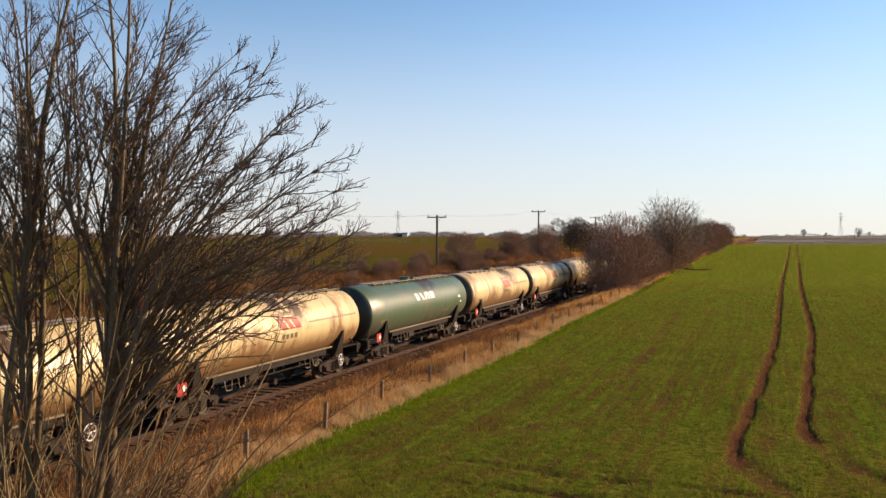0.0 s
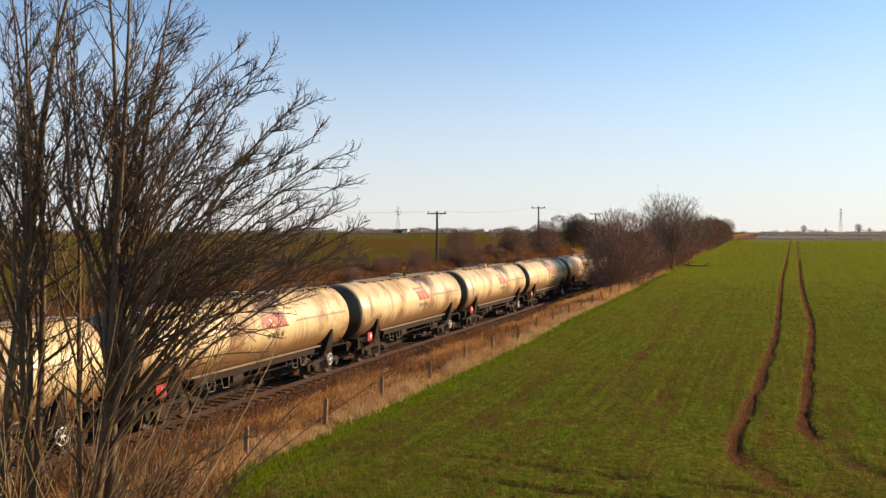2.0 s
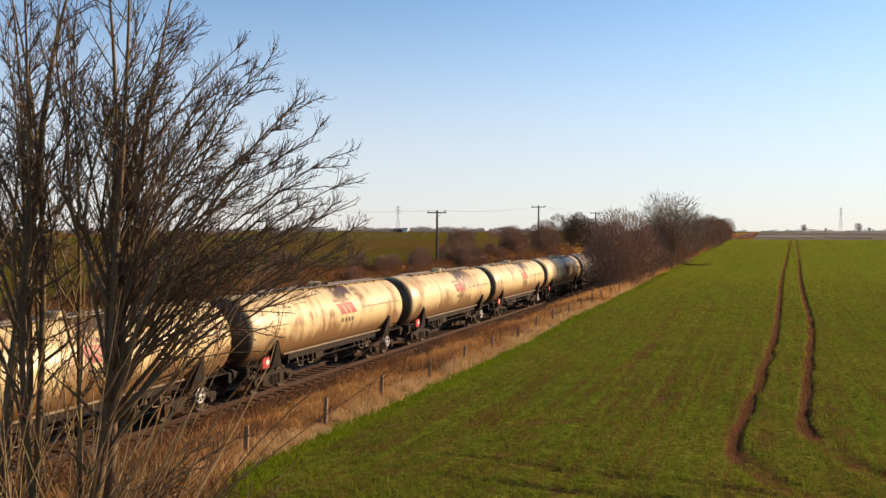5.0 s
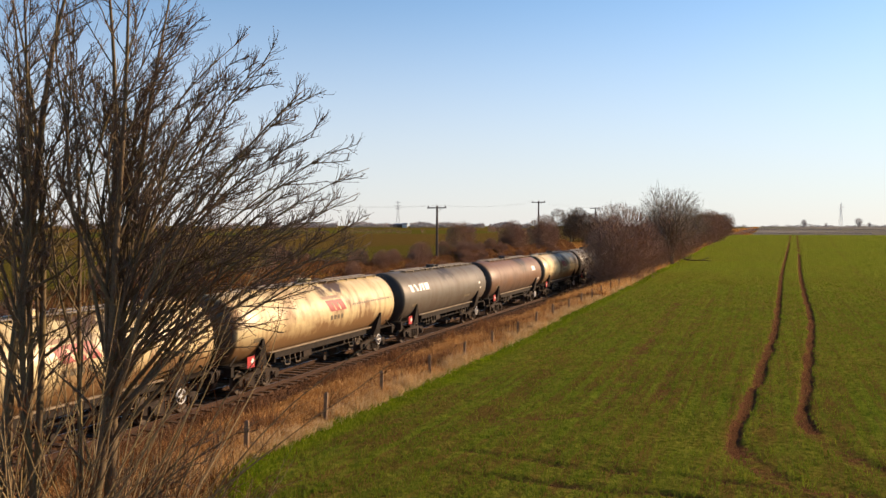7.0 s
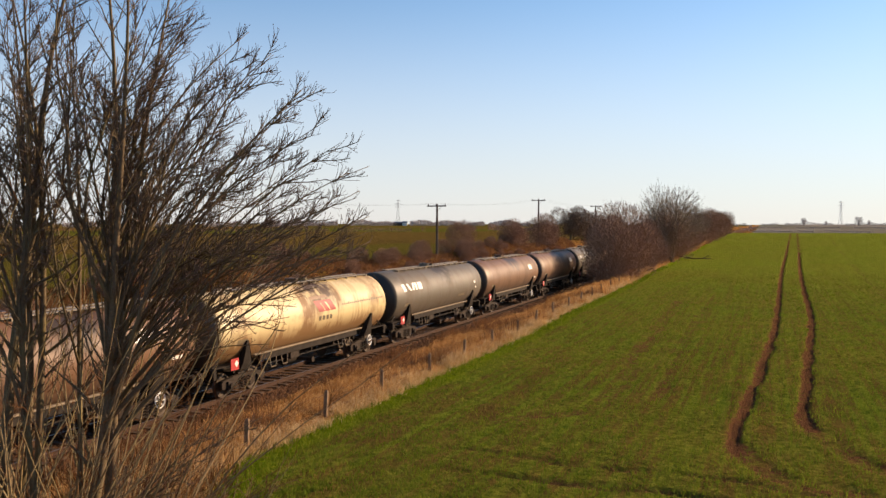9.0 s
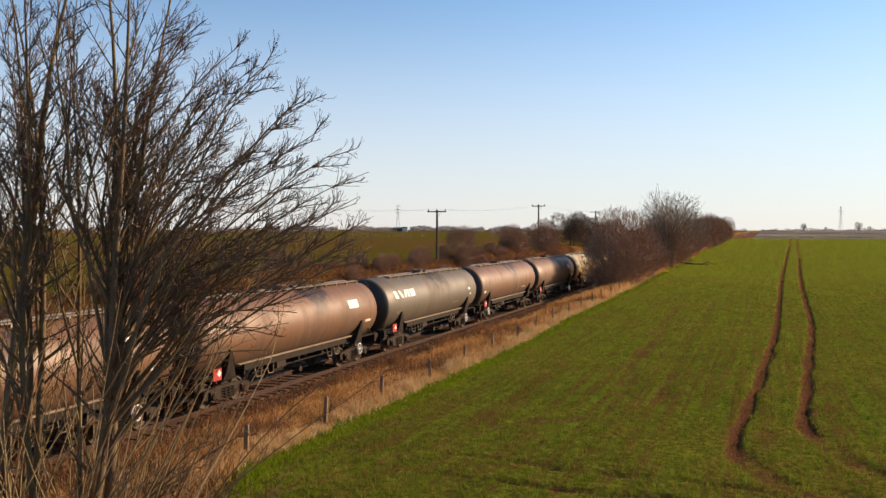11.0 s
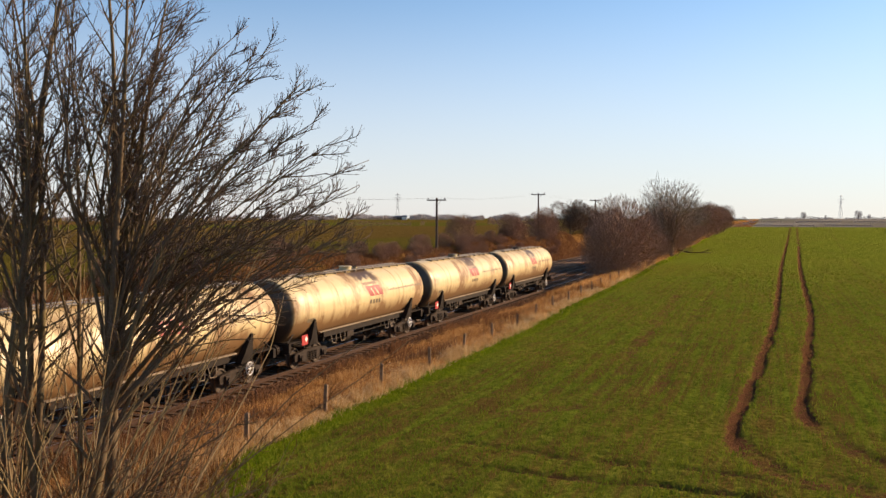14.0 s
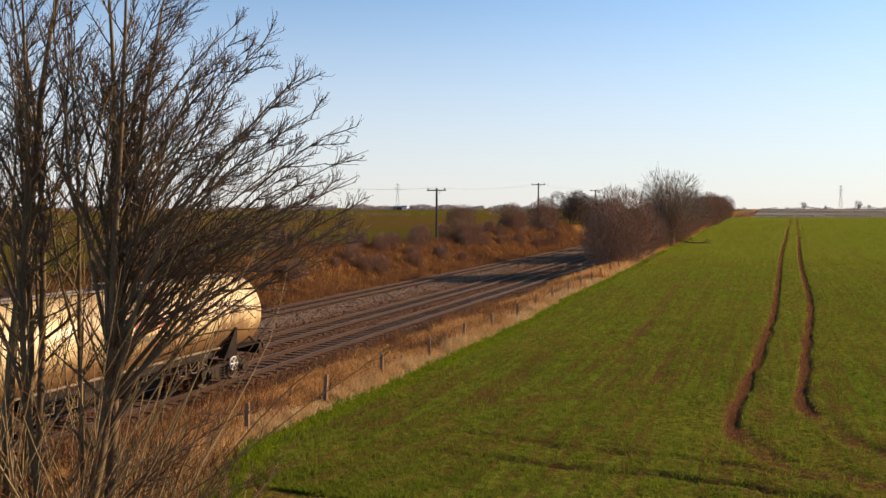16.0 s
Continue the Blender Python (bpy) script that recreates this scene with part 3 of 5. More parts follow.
def bogie(wagon, y, wheel_mesh, hand):
    bg = part("bogie", Geo().box(-1.0, 1.0, y - 0.22, y + 0.22, 0.52, 0.86, 0.05), "bogie", wagon, "two-axle cast steel bogie")
    for s in (-1, 1):
        g = Geo()
        # side frame: deep centre, arms to the axle boxes, spring nest window
        prof = [(-1.48, 0.62), (-1.40, 0.70), (-0.62, 0.80), (0.62, 0.80), (1.40, 0.70), (1.48, 0.62), (1.44, 0.40), (1.20, 0.36), (0.86, 0.42), (0.52, 0.26), (-0.52, 0.26), (-0.86, 0.42), (-1.20, 0.36), (-1.44, 0.40)]
        k = len(prof)
        x0, x1 = s * 0.98, s * 1.12
        g.put([(x0, y + a, z) for a, z in prof] + [(x1, y + a, z) for a, z in prof],
              [(i, (i + 1) % k, k + (i + 1) % k, k + i) for i in range(k)] + [tuple(range(k))[::-1], tuple(range(k, 2 * k))])
        part("side_frame", g, "bogie", bg)
        for q in (-0.26, 0.0, 0.26):
            part("spring", SPRING, "bogie", bg).matrix_basis = pose(s * 1.15, y + q, 0.30)
        for q in (-1, 1):
            bx = Geo().box(s * 1.12 - 0.09, s * 1.12 + 0.09, y + q - 0.16, y + q + 0.16, 0.34, 0.66, 0.04)
            bx.cyl((s * 1.20, y + q, 0.48), (s * 1.27, y + q, 0.48), 0.115, 14)
            part("axle_box", bx, "bogie", bg, "greasy axle box with a round cover")
    for q in (-1, 1):
        w = part("wheelset", wheel_mesh, "wheel", bg, "bright-rimmed steel wheelset")
        w.matrix_basis = pose(0, y + q, 0.46)
        br = Geo().box(-0.9, 0.9, y + q * 0.44 - 0.05, y + q * 0.44 + 0.05, 0.36, 0.46, 0.02)
        part("brake_beam", br, "frame", bg)
    if hand:
        g = Geo().ring((1.32, y + 0.25 * hand, 0.74), 0.25, 0.026)
        for a in range(3):
            c, s = 0.24 * math.cos(a * math.pi / 3), 0.24 * math.sin(a * math.pi / 3)
            g.tube([(1.32, y + 0.25 * hand - c, 0.74 - s), (1.32, y + 0.25 * hand + c, 0.74 + s)], 0.017, 6)
        g.cyl((1.12, y + 0.25 * hand, 0.74), (1.34, y + 0.25 * hand, 0.74), 0.04, 8)
        part("brake_wheel", g, "white", bg, "white spoked handbrake wheel")


def spring_mesh():
    """A coil of four turns."""
    a = np.linspace(0, 8 * math.pi, 33)
    return Geo().tube(np.stack([0.08 * np.cos(a), 0.08 * np.sin(a), 0.013 * a * 1.2], 1), 0.022, 4).mesh("spring", "bogie")


def wheelset_mesh():
    g = Geo()
    g.cyl((-0.95, 0, 0), (0.95, 0, 0), 0.075, 12)
    for s in (-1, 1):
        prof = [(0.70, 0.09), (0.70, 0.40), (0.685, 0.47), (0.695, 0.49), (0.715, 0.475), (0.735, 0.462), (0.83, 0.455), (0.83, 0.39), (0.775, 0.37), (0.765, 0.15), (0.81, 0.14), (0.81, 0.09)]
        n = 28
        verts = [(s * x, r * math.cos(2 * math.pi * j / n), r * math.sin(2 * math.pi * j / n)) for x, r in prof for j in range(n)]
        g.put(verts, [(i * n + j, i * n + (j + 1) % n, (i + 1) * n + (j + 1) % n, (i + 1) * n + j) for i in range(len(prof) - 1) for j in range(n)])
    return g.mesh("wheelset", "wheel", True, 35)


WHEELS = wheelset_mesh()
SPRING = spring_mesh()
TANK_GEO = lathe_tank()


def tank_wagon(paint, livery, label, hand_end):
    w = thing("tank_wagon", label, "tank wagon", "tank train")
    part("tank", TANK_GEO, paint, w, "", True, 40)
    half, piv = WAGON / 2, WAGON / 2 - 2.75
    # underframe between the bogies and the end platforms
    for s in (-1, 1):
        sole = Geo().box(s * 1.16 - 0.05, s * 1.16 + 0.05, -piv + 1.0, piv - 1.0, 1.14, 1.40, 0.015)
        part("solebar", sole, "frame", w)
        lip = Geo().box(s * 1.20 - 0.08, s * 1.20 + 0.08, -piv + 0.55, piv - 0.55, 1.405, 1.465, 0.015)
        part("sill_lip", lip, "sill", w, "pale dusty edge strip under the barrel")
        for e in (-1, 1):
            # saddle: a tall triangular gusset against the barrel
            y = e * (piv + 0.10)
            g = Geo()
            prof = [(y - 0.42, 1.0), (y + 0.42, 1.0), (y + 0.30, 1.30), (y + 0.14 * e + 0.05, 2.12), (y + 0.14 * e - 0.05, 2.12), (y - 0.30, 1.30)]
            k = 6
            x0 = [s * 1.00, s * 1.00, s * 1.08, s * 1.30, s * 1.30, s * 1.08]
            x1 = [s * 1.28, s * 1.28, s * 1.36, s * 1.47, s * 1.47, s * 1.36]
            g.put([(x, a, z) for x, (a, z) in zip(x0, prof)] + [(x, a, z) for x, (a, z) in zip(x1, prof)],
                  [(i, (i + 1) % k, k + (i + 1) % k, k + i) for i in range(k)] + [tuple(range(k))[::-1], tuple(range(k, 2 * k))])
            part("saddle", g, "frame", w, "blackened triangular tank saddle")
    spine = Geo().box(-0.45, 0.45, -half + 0.6, half - 0.6, 0.92, 1.22, 0.02)
    for y in np.linspace(-4.2, 4.2, 5):
        spine.box(-1.12, 1.12, y - 0.05, y + 0.05, 0.96, 1.16)
    part("spine", spine, "frame", w)
    for e in (-1, 1):
        y = e * (half - 0.62)
        part("headstock", Geo().box(-1.28, 1.28, y - 0.09, y + 0.09, 0.86, 1.24, 0.02), "frame", w)
        part("platform", Geo().box(-1.25, 1.25, min(y, y - e * 1.5), max(y, y - e * 1.5), 1.245, 1.28), "frame", w)
        for s in (-1, 1):
            b = Geo().cyl((s * 0.87, y, 1.06), (s * 0.87, y + e * 0.42, 1.06), 0.10, 12)
            b.cyl((s * 0.87, y + e * 0.42, 1.06), (s * 0.87, y + e * 0.50, 1.06), 0.15, 12)
            b.cyl((s * 0.87, y + e * 0.54, 1.06), (s * 0.87, y + e * 0.60, 1.06), 0.225, 18)
            part("buffer", b, "bogie", w, "round steel buffer")
        c = Geo().tube([(0, y, 1.04), (0, y + e * 0.35, 1.02), (0, y + e * 0.60, 0.86)], 0.045, 6)
        c.box(-0.06, 0.06, y + e * 0.35 - 0.08, y + e * 0.35 + 0.08, 0.9, 1.1)
        part("coupling", c, "bogie", w)
        pipe = Geo().tube([(0.38, y, 0.95), (0.38, y + e * 0.22, 0.92), (0.36, y + e * 0.42, 0.62), (0.30, y + e * 0.60, 0.66)], 0.03, 6)
        part("brake_hose", pipe, "frame", w)
        # bracing from the headstock up to the dished end
        for s in (-1, 1):
            part("end_brace", Geo().tube([(s * 1.1, y - e * 0.05, 1.26), (s * 1.1, y - e * 0.75, 1.75)], 0.04, 6), "frame", w)
        bogie(w, e * piv, WHEELS, hand_end if e == hand_end else 0)
    # ladder and handrails at the trailing end
    y = half - 0.70
    lad = Geo()
    for x in (0.52, 0.92):
        lad.tube([(x, y, 1.25), (x, y, 3.75), (x, y - 0.5, 3.98)], 0.022, 6)
    for i in range(9):
        lad.cyl((0.52, y, 1.5 + i * 0.27), (0.92, y, 1.5 + i * 0.27), 0.014, 6)
    part("ladder", lad, "frame", w, "dark end ladder up to the walkway")
    # walkway and fittings on top
    walkw = Geo()
    for s in (-1, 1):
        walkw.box(s * 0.34 - 0.15, s * 0.34 + 0.15, -5.2, 7.1, CENTRE + RADIUS + 0.005, CENTRE + RADIUS + 0.035)
    for y in np.linspace(-5.0, 6.9, 12):
        walkw.box(-0.5, 0.5, y - 0.03, y + 0.03, CENTRE + RADIUS - 0.10, CENTRE + RADIUS + 0.005)
    part("walkway", walkw, "galv", w, "galvanised grating walkway")
    man = Geo().cyl((0, 0.2, CENTRE + RADIUS - 0.05), (0, 0.2, CENTRE + RADIUS + 0.16), 0.30, 20)
    man.cyl((0, 0.2, CENTRE + RADIUS + 0.16), (0, 0.2, CENTRE + RADIUS + 0.20), 0.34, 20)
    part("manhole", man, paint, w)
    part("vent_valve", Geo().cyl((0, 1.3, CENTRE + RADIUS - 0.05), (0, 1.3, CENTRE + RADIUS + 0.14), 0.12, 12), paint, w)
    # brake gear, discharge pipe and steps under the middle
    gear = Geo().cyl((0.55, -1.6, 0.74), (0.55, -0.7, 0.74), 0.22, 14)
    gear.cyl((-0.5, 0.6, 0.72), (-0.5, 1.7, 0.72), 0.20, 14)
    gear.tube([(0.9, -3.4, 0.86), (0.9, 3.4, 0.86)], 0.03, 6)
    gear.tube([(0.2, -4.0, 0.70), (0.2, 4.0, 0.70)], 0.04, 6)
    part("brake_cylinder", gear, "frame", w)
    val = Geo().cyl((0, 0.1, 0.45), (0, 0.1, 1.16), 0.16, 12)
    val.cyl((-1.1, 0.1, 0.55), (1.1, 0.1, 0.55), 0.075, 12)
    for s in (-1, 1):
        val.cyl((s * 1.02, 0.1, 0.55), (s * 1.14, 0.1, 0.55), 0.13, 12)
    part("discharge_pipe", val, "bogie", w)
    for y in (-3.6, -2.7, 2.4, 3.1):
        hang = Geo().tube([(1.18, y, 1.16), (1.22, y + 0.06, 0.78), (1.22, y + 0.42, 0.76), (1.18, y + 0.5, 1.16)], 0.024, 6)
        part("step_hanger", hang, "sill", w, "pale bent-bar step hanger")
    box = Geo().box(1.02, 1.20, -1.95, -1.25, 0.86, 1.14, 0.02)
    part("valve_box", box, "bogie", w)
    # hazard panel by the leading end
    pan = Geo().box(1.27, 1.29, -half + 1.62, -half + 2.14, 1.06, 1.50)
    pn = part("hazard_panel", pan, "red", w, "red warning panel with a white diamond")
    dia = Geo().put([(1.293, -half + 1.99, 1.16), (1.293, -half + 2.12, 1.30), (1.293, -half + 1.99, 1.44), (1.293, -half + 1.86, 1.30)], [(0, 1, 2, 3)])
    part("diamond", dia, "white", pn)
    stay = Geo().box(1.20, 1.268, -half + 1.8, -half + 1.9, 0.95, 1.45)
    part("panel_bracket", stay, "frame", w)
    # lettering: plain shapes only
    if livery == "red":
        lg = part("emblem", joined([decal(0.15, 1.75, 6, 27, 0.006, -0.35)]), "logo_red", w, "faded red emblem block")
        part("emblem_band", decal(-0.30, 1.30, 30, 36, 0.006, -0.1), "logo_grey", lg)
        for d in (0, 0.48):
            part("emblem_stroke", decal(0.62 + d, 0.74 + d, 8, 22, 0.010, -0.3), "cream", lg)
        for i in range(4):
            part("letter_bar", decal(0.1 + i * 0.34, 0.32 + i * 0.34, -9, -1), "ink", w, "faded dark letter bar")
        r = random.Random(4)
        line = part("address_line", joined([decal(2.4 + i * 0.21, 2.53 + i * 0.21, 11, 11 + r.choice((3.2, 3.2, 4.6))) for i in range(22)]), "ink", w, "line of small dark letter bars")
        tagged(line, kind="stuff")
    elif livery == "white":
        y = -6.3 if paint != "green" else -1.2
        for a, b, sl in ((0, 0.42, -0.15), (0.85, 1.12, -0.3), (1.25, 1.52, 0.15), (1.72, 2.0, 0), (2.15, 2.75, 0)):
            part("letter_bar", decal(y + a, y + b, 14, 31, 0.006, sl), "white", w, "white block letter bar")
        part("notice", decal(5.7, 6.05, 4, 10), "white", w)
        part("notice", decal(6.0, 6.25, -9, -5), "white", w)
        part("notice", decal(2.8, 4.0, -24, -18), "ink", w)
    elif livery == "plate":
        part("notice", decal(4.3, 5.3, 12, 28), "white", w, "blank white notice plate")
        part("notice", decal(6.1, 6.7, -20, -15), "white", w)
    elif livery == "bare":
        part("notice", decal(-6.9, -6.5, -16, -10), "white", w)
        part("notice", decal(3.2, 4.3, -22, -20), "white", w)
    part("data_panel", decal(-6.2, -5.5, -20, -13), "ink", w)
    return w


LIVERY = {
    "c": ("cream", "red", "dirty cream bogie tank wagon with a faded red emblem", 1),
    "g": ("green", "white", "dark green bogie tank wagon with white letter bars", 1),
    "k": ("grey", "white", "dark grey bogie tank wagon with white letter bars", 1),
    "p": ("brown", "plate", "grimy brown bogie tank wagon with a white plate", 1),
    "b": ("brown", "bare", "rusty brown bogie tank wagon without an emblem", -1),
}
# from the head of the train as far as it is seen, to its tail
TRAIN = "cc" + "cgcccccccccckpckppkbpcccc"
SPEED = 1.534 * WAGON
FIRST_Y = (2.83 - 0.5 - 2) * WAGON - 6.72      # middle of the first wagon at 0 s

track(TRACK_X, "near track on timber sleepers in dirty brown ballast")
track(FAR_TRACK_X, "far track on timber sleepers in dirty brown ballast")
track(SIDING_X, "old siding at the foot of the bank, sunk in ash")
TEMPLATES, WAGONS = {}, []
for i, k in enumerate(TRAIN):
    at = pose(TRACK_X, FIRST_Y + i * WAGON, 0)
    if k not in TEMPLATES:
        TEMPLATES[k] = tank_wagon(*LIVERY[k])
        TEMPLATES[k].matrix_basis = at
        WAGONS.append(TEMPLATES[k])
    else:
        WAGONS.append(copy_thing(TEMPLATES[k], at))


def motions():
    for i, w in enumerate(WAGONS):
        y = FIRST_Y + i * WAGON
        walk(w, [(t, pose(TRACK_X, y - SPEED * t, 0)) for t in (0, 4, 8, 12, 16)])

# ---------------------------------------------------------------- fence
FENCE_X = -12.55


def fence():
    f = thing("wire_fence", "post and wire fence along the field edge", "fence")
    rnd = random.Random(3)
    mesh = Geo()
    mesh.put([(-0.055, -0.05, -0.4), (0.055, -0.05, -0.4), (0.055, 0.05, -0.4), (-0.055, 0.05, -0.4), (-0.052, -0.048, 0.80), (0.052, -0.048, 0.80), (0.052, 0.048, 0.80), (-0.052, 0.048, 0.80), (-0.03, -0.02, 0.84), (0.03, -0.02, 0.84), (0.03, 0.02, 0.84), (-0.03, 0.02, 0.84)],
             [(3, 2, 1, 0), (0, 1, 5, 4), (1, 2, 6, 5), (2, 3, 7, 6), (3, 0, 4, 7), (4, 5, 9, 8), (5, 6, 10, 9), (6, 7, 11, 10), (7, 4, 8, 11), (8, 9, 10, 11)])
    me = mesh.mesh("post", "post")
    tops = []
    for i in range(-2, 26):
        y = 19.05 + 4.33 * i + rnd.uniform(-0.15, 0.15)
        x = FENCE_X + rnd.uniform(-0.05, 0.05)
        z = float(land(x, y))
        p = part("post", me, "post", f)
        p.matrix_basis = pose(x, y, z + rnd.uniform(-0.05, 0.03), rnd.uniform(-3, 3), rnd.uniform(-4, 4), rnd.uniform(-15, 15))
        tops.append((x, y, z))
    for h in (0.25, 0.5, 0.74):
        g = Geo().tube([(x + 0.05, y, z + h) for x, y, z in tops], 0.0035, 4)
        part("wire", g, "wire", f)


fence()

# ---------------------------------------------------------------- bare trees and bushes


def unit(v):
    return v / (np.linalg.norm(v) + 1e-9)


def bent(rnd, a, d, length, rise, n, wander=0.12):
    """Points of a branch from a, setting out along d, that turns up by rise."""
    pts, p, d = [np.array(a, float)], np.array(a, float), unit(np.array(d, float))
    for _ in range(n):
        d = unit(d + np.array((rnd.gauss(0, wander), rnd.gauss(0, wander), rnd.gauss(0, wander) + rise / n)))
        p = p + d * length / n
        pts.append(p)
    return np.array(pts)


def side_way(rnd, d, angle):
    """A way at that angle from d, to a random side."""
    q = unit(np.cross(d, np.array((rnd.gauss(0, 1), rnd.gauss(0, 1), rnd.gauss(0, 1)))))
    return unit(d * math.cos(angle) + q * math.sin(angle))


def twigs_on(geo, rnd, pts, count, length, r, rise, sub, from_at=0.25, angle=0.6, sides=3, buds=None):
    """Twigs along a branch, each with sub shorter ones."""
    m = len(pts) - 1
    for _ in range(count):
        t = rnd.uniform(from_at, 1.0) * m
        i = min(int(t), m - 1)
        a = pts[i] + (pts[i + 1] - pts[i]) * (t - i)
        d = side_way(rnd, unit(pts[i + 1] - pts[i]), rnd.uniform(0.6, 1.2) * angle)
        ln = length * rnd.uniform(0.5, 1.15) * (1.15 - 0.6 * t / m)
        q = bent(rnd, a, d, ln, rise, 2 if sub else 1)
        geo.tube(q, np.linspace(r, r * 0.45, len(q)), sides, False)
        if buds is not None:
            buds.append(q[-1])
        if sub:
            twigs_on(geo, rnd, q, sub, length * 0.42, r * 0.6, rise, 0, 0.2, 0.75, sides, buds)


def curve(a, c, b, n, wave, seed):
    """Points from a to b, drawn towards c, with a slight wander."""
    pts = []
    for t in np.linspace(0, 1, n):
        p = (1 - t) ** 2 * a + 2 * t * (1 - t) * c + t * t * b
        k = wave * math.sin(math.pi * min(1.0, t * 1.3) * 0.77)
        pts.append(p + k * np.array((math.sin(9 * t + seed * 7), math.sin(11 * t + seed * 5), 0.7 * math.sin(8 * t + seed * 3))))
    return np.array(pts)


# upright stems of the tree: foot (u, depth), height and u half way, top (u, depth, h), foot radius
STEMS = [
    (-0.62, 0.10, 3.7, -0.52, 0.06, 0.3, 6.5, 0.056), (-0.55, 0.20, 3.6, -0.42, -0.78, 0.5, 6.2, 0.040),
    (-0.20, -0.15, 3.4, -0.32, -0.26, -0.2, 6.6, 0.034), (-0.12, 0.30, 3.2, -0.14, -0.36, 0.7, 6.3, 0.030),
    (0.06, 0.00, 3.2, 0.36, 0.20, 0.1, 6.7, 0.052), (0.10, 0.15, 3.3, 0.30, 0.72, 0.6, 6.3, 0.038),
    (-0.26, -0.10, 2.6, 0.40, 0.62, -0.4, 6.2, 0.060), (-0.80, 0.30, 3.2, -0.55, -0.72, 0.4, 6.1, 0.036),
    (0.02, -0.25, 3.0, 0.44, 0.95, -0.1, 6.1, 0.036), (-0.40, 0.40, 3.0, -0.75, -0.50, 1.0, 6.0, 0.030),
]


def roadside_tree():
    """The many-stemmed bare tree on the road embankment; u to the right, d ahead, h up from its foot."""
    base = (-5.6, 5.9)
    z = float(land(*base)) - 0.05
    tree = thing("bare_tree", "leafless many-stemmed tree with arching twiggy branches", "tree", at=pose(base[0], base[1], z, 0, 0, 20.4))
    rnd = random.Random(11)
    twig, buds = Geo(), []

    def feather(limb, pts, rad, start, count, reach, spurs, open_by=(0.25, 0.70)):
        """Side boughs that keep close to the limb's way, set with short upturned spurs."""
        n = len(pts) - 1
        for j in range(count):
            t = start + (0.97 - start) * (j + rnd.random()) / count
            i = min(int(t * n), n - 1)
            d = unit(pts[i + 1] - pts[i])
            way = side_way(rnd, d, rnd.uniform(*open_by))
            way = unit(way * np.array((1, 0.8, 1)) + np.array((0.10, 0, -0.03)))
            ln = reach * rnd.uniform(0.45, 1.1) * (1.25 - 0.95 * t)
            q = bent(rnd, pts[i], way, ln, 0.10, 7, 0.07)
            rr = max(0.0055, rad[i] * 0.48)
            part("bough", Geo().tube(q, np.linspace(rr, 0.0032, len(q)), 5, False), "bark", limb)
            twigs_on(twig, rnd, q, spurs, 0.17, 0.0033, 0.45, 1, 0.12, 0.80, 3, buds)
        twigs_on(twig, rnd, pts[int(n * start):], 8, 0.20, 0.0032, 0.5, 1, 0.1, 0.8, 3, buds)

    trunks = []
    for k, (u0, d0, hm, um, u1, d1, h1, r) in enumerate(STEMS):
        top, foot = np.array((u1, d1, h1)), np.array((u0, d0, 0.0))
        mid = 2 * np.array((um, (d0 + d1) / 2, hm)) - (top + foot) / 2
        pts = curve(foot, mid, top, 26, 0.035, k * 1.7 + 0.4)
        rad = r * (1 - 0.90 * np.linspace(0, 1, 26) ** 1.2)
        stem = part("trunk", Geo().tube(pts, rad, 9), "bark", tree, "", True)
        feather(stem, pts, rad, 0.36, 21, 1.15, 7, (0.45, 1.0))
        trunks.append((pts, rad))
    # the fan of arching limbs on the side away from the road
    fan = 44
    for k in range(fan):
        ang = 13 + 84 * k / (fan - 1) + rnd.uniform(-2.5, 2.5)
        a = radians(ang)
        reach = (2.24 + 0.60 * ang / 90) * (rnd.uniform(0.95, 1.03) if k % 2 == 0 else rnd.uniform(0.6, 0.95))
        pts0, rad0 = trunks[(6, 4, 8, 5)[k % 4]]
        i = int(25 * min(0.66, 0.36 + 0.0028 * ang + rnd.uniform(-0.07, 0.06)))
        foot = pts0[i]
        depth = rnd.uniform(-0.8, 0.9)
        tip = np.array((0.35 + reach * math.cos(a), depth, 3.12 + reach * math.sin(a)))
        span = np.linalg.norm(tip - foot)
        way = math.atan2(tip[2] - foot[2], tip[0] - foot[0]) + radians(rnd.uniform(12, 26))
        ctrl = foot + 0.52 * span * np.array((math.cos(way), 0, math.sin(way))) + np.array((0, depth * 0.45, 0))
        pts = curve(foot, ctrl, tip, 20, 0.04, k * 2.3)
        r = min(rad0[i] * 0.7, rnd.uniform(0.016, 0.026))
        rad = r * (1 - 0.86 * np.linspace(0, 1, 20))
        limb = part("limb", Geo().tube(pts, rad, 7), "bark", tree, "", True)
        feather(limb, pts, rad, 0.20, 15, 0.80, 9)
    # limbs over the road side and low ones near the ground
    for k in range(22):
        a = radians(62 + 4.2 * k + rnd.uniform(-3, 3))
        pts0, rad0 = trunks[(0, 1, 7, 9, 2, 3)[k % 6]]
        i = int(25 * rnd.uniform(0.30, 0.55))
        tip = np.array((-0.45 + rnd.uniform(0.8, 1.7) * math.cos(a), rnd.uniform(-0.9, 1.0), 3.6 + rnd.uniform(1.0, 2.6) * math.sin(a)))
        pts = curve(pts0[i], (pts0[i] + tip) / 2 + np.array((-0.05, 0, 0.25)), tip, 18, 0.04, k * 1.9)
        rad = min(rad0[i] * 0.6, 0.019) * (1 - 0.86 * np.linspace(0, 1, 18))
        limb = part("limb", Geo().tube(pts, rad, 7), "bark", tree, "", True)
        feather(limb, pts, rad, 0.22, 12, 0.85, 8, (0.35, 0.9))
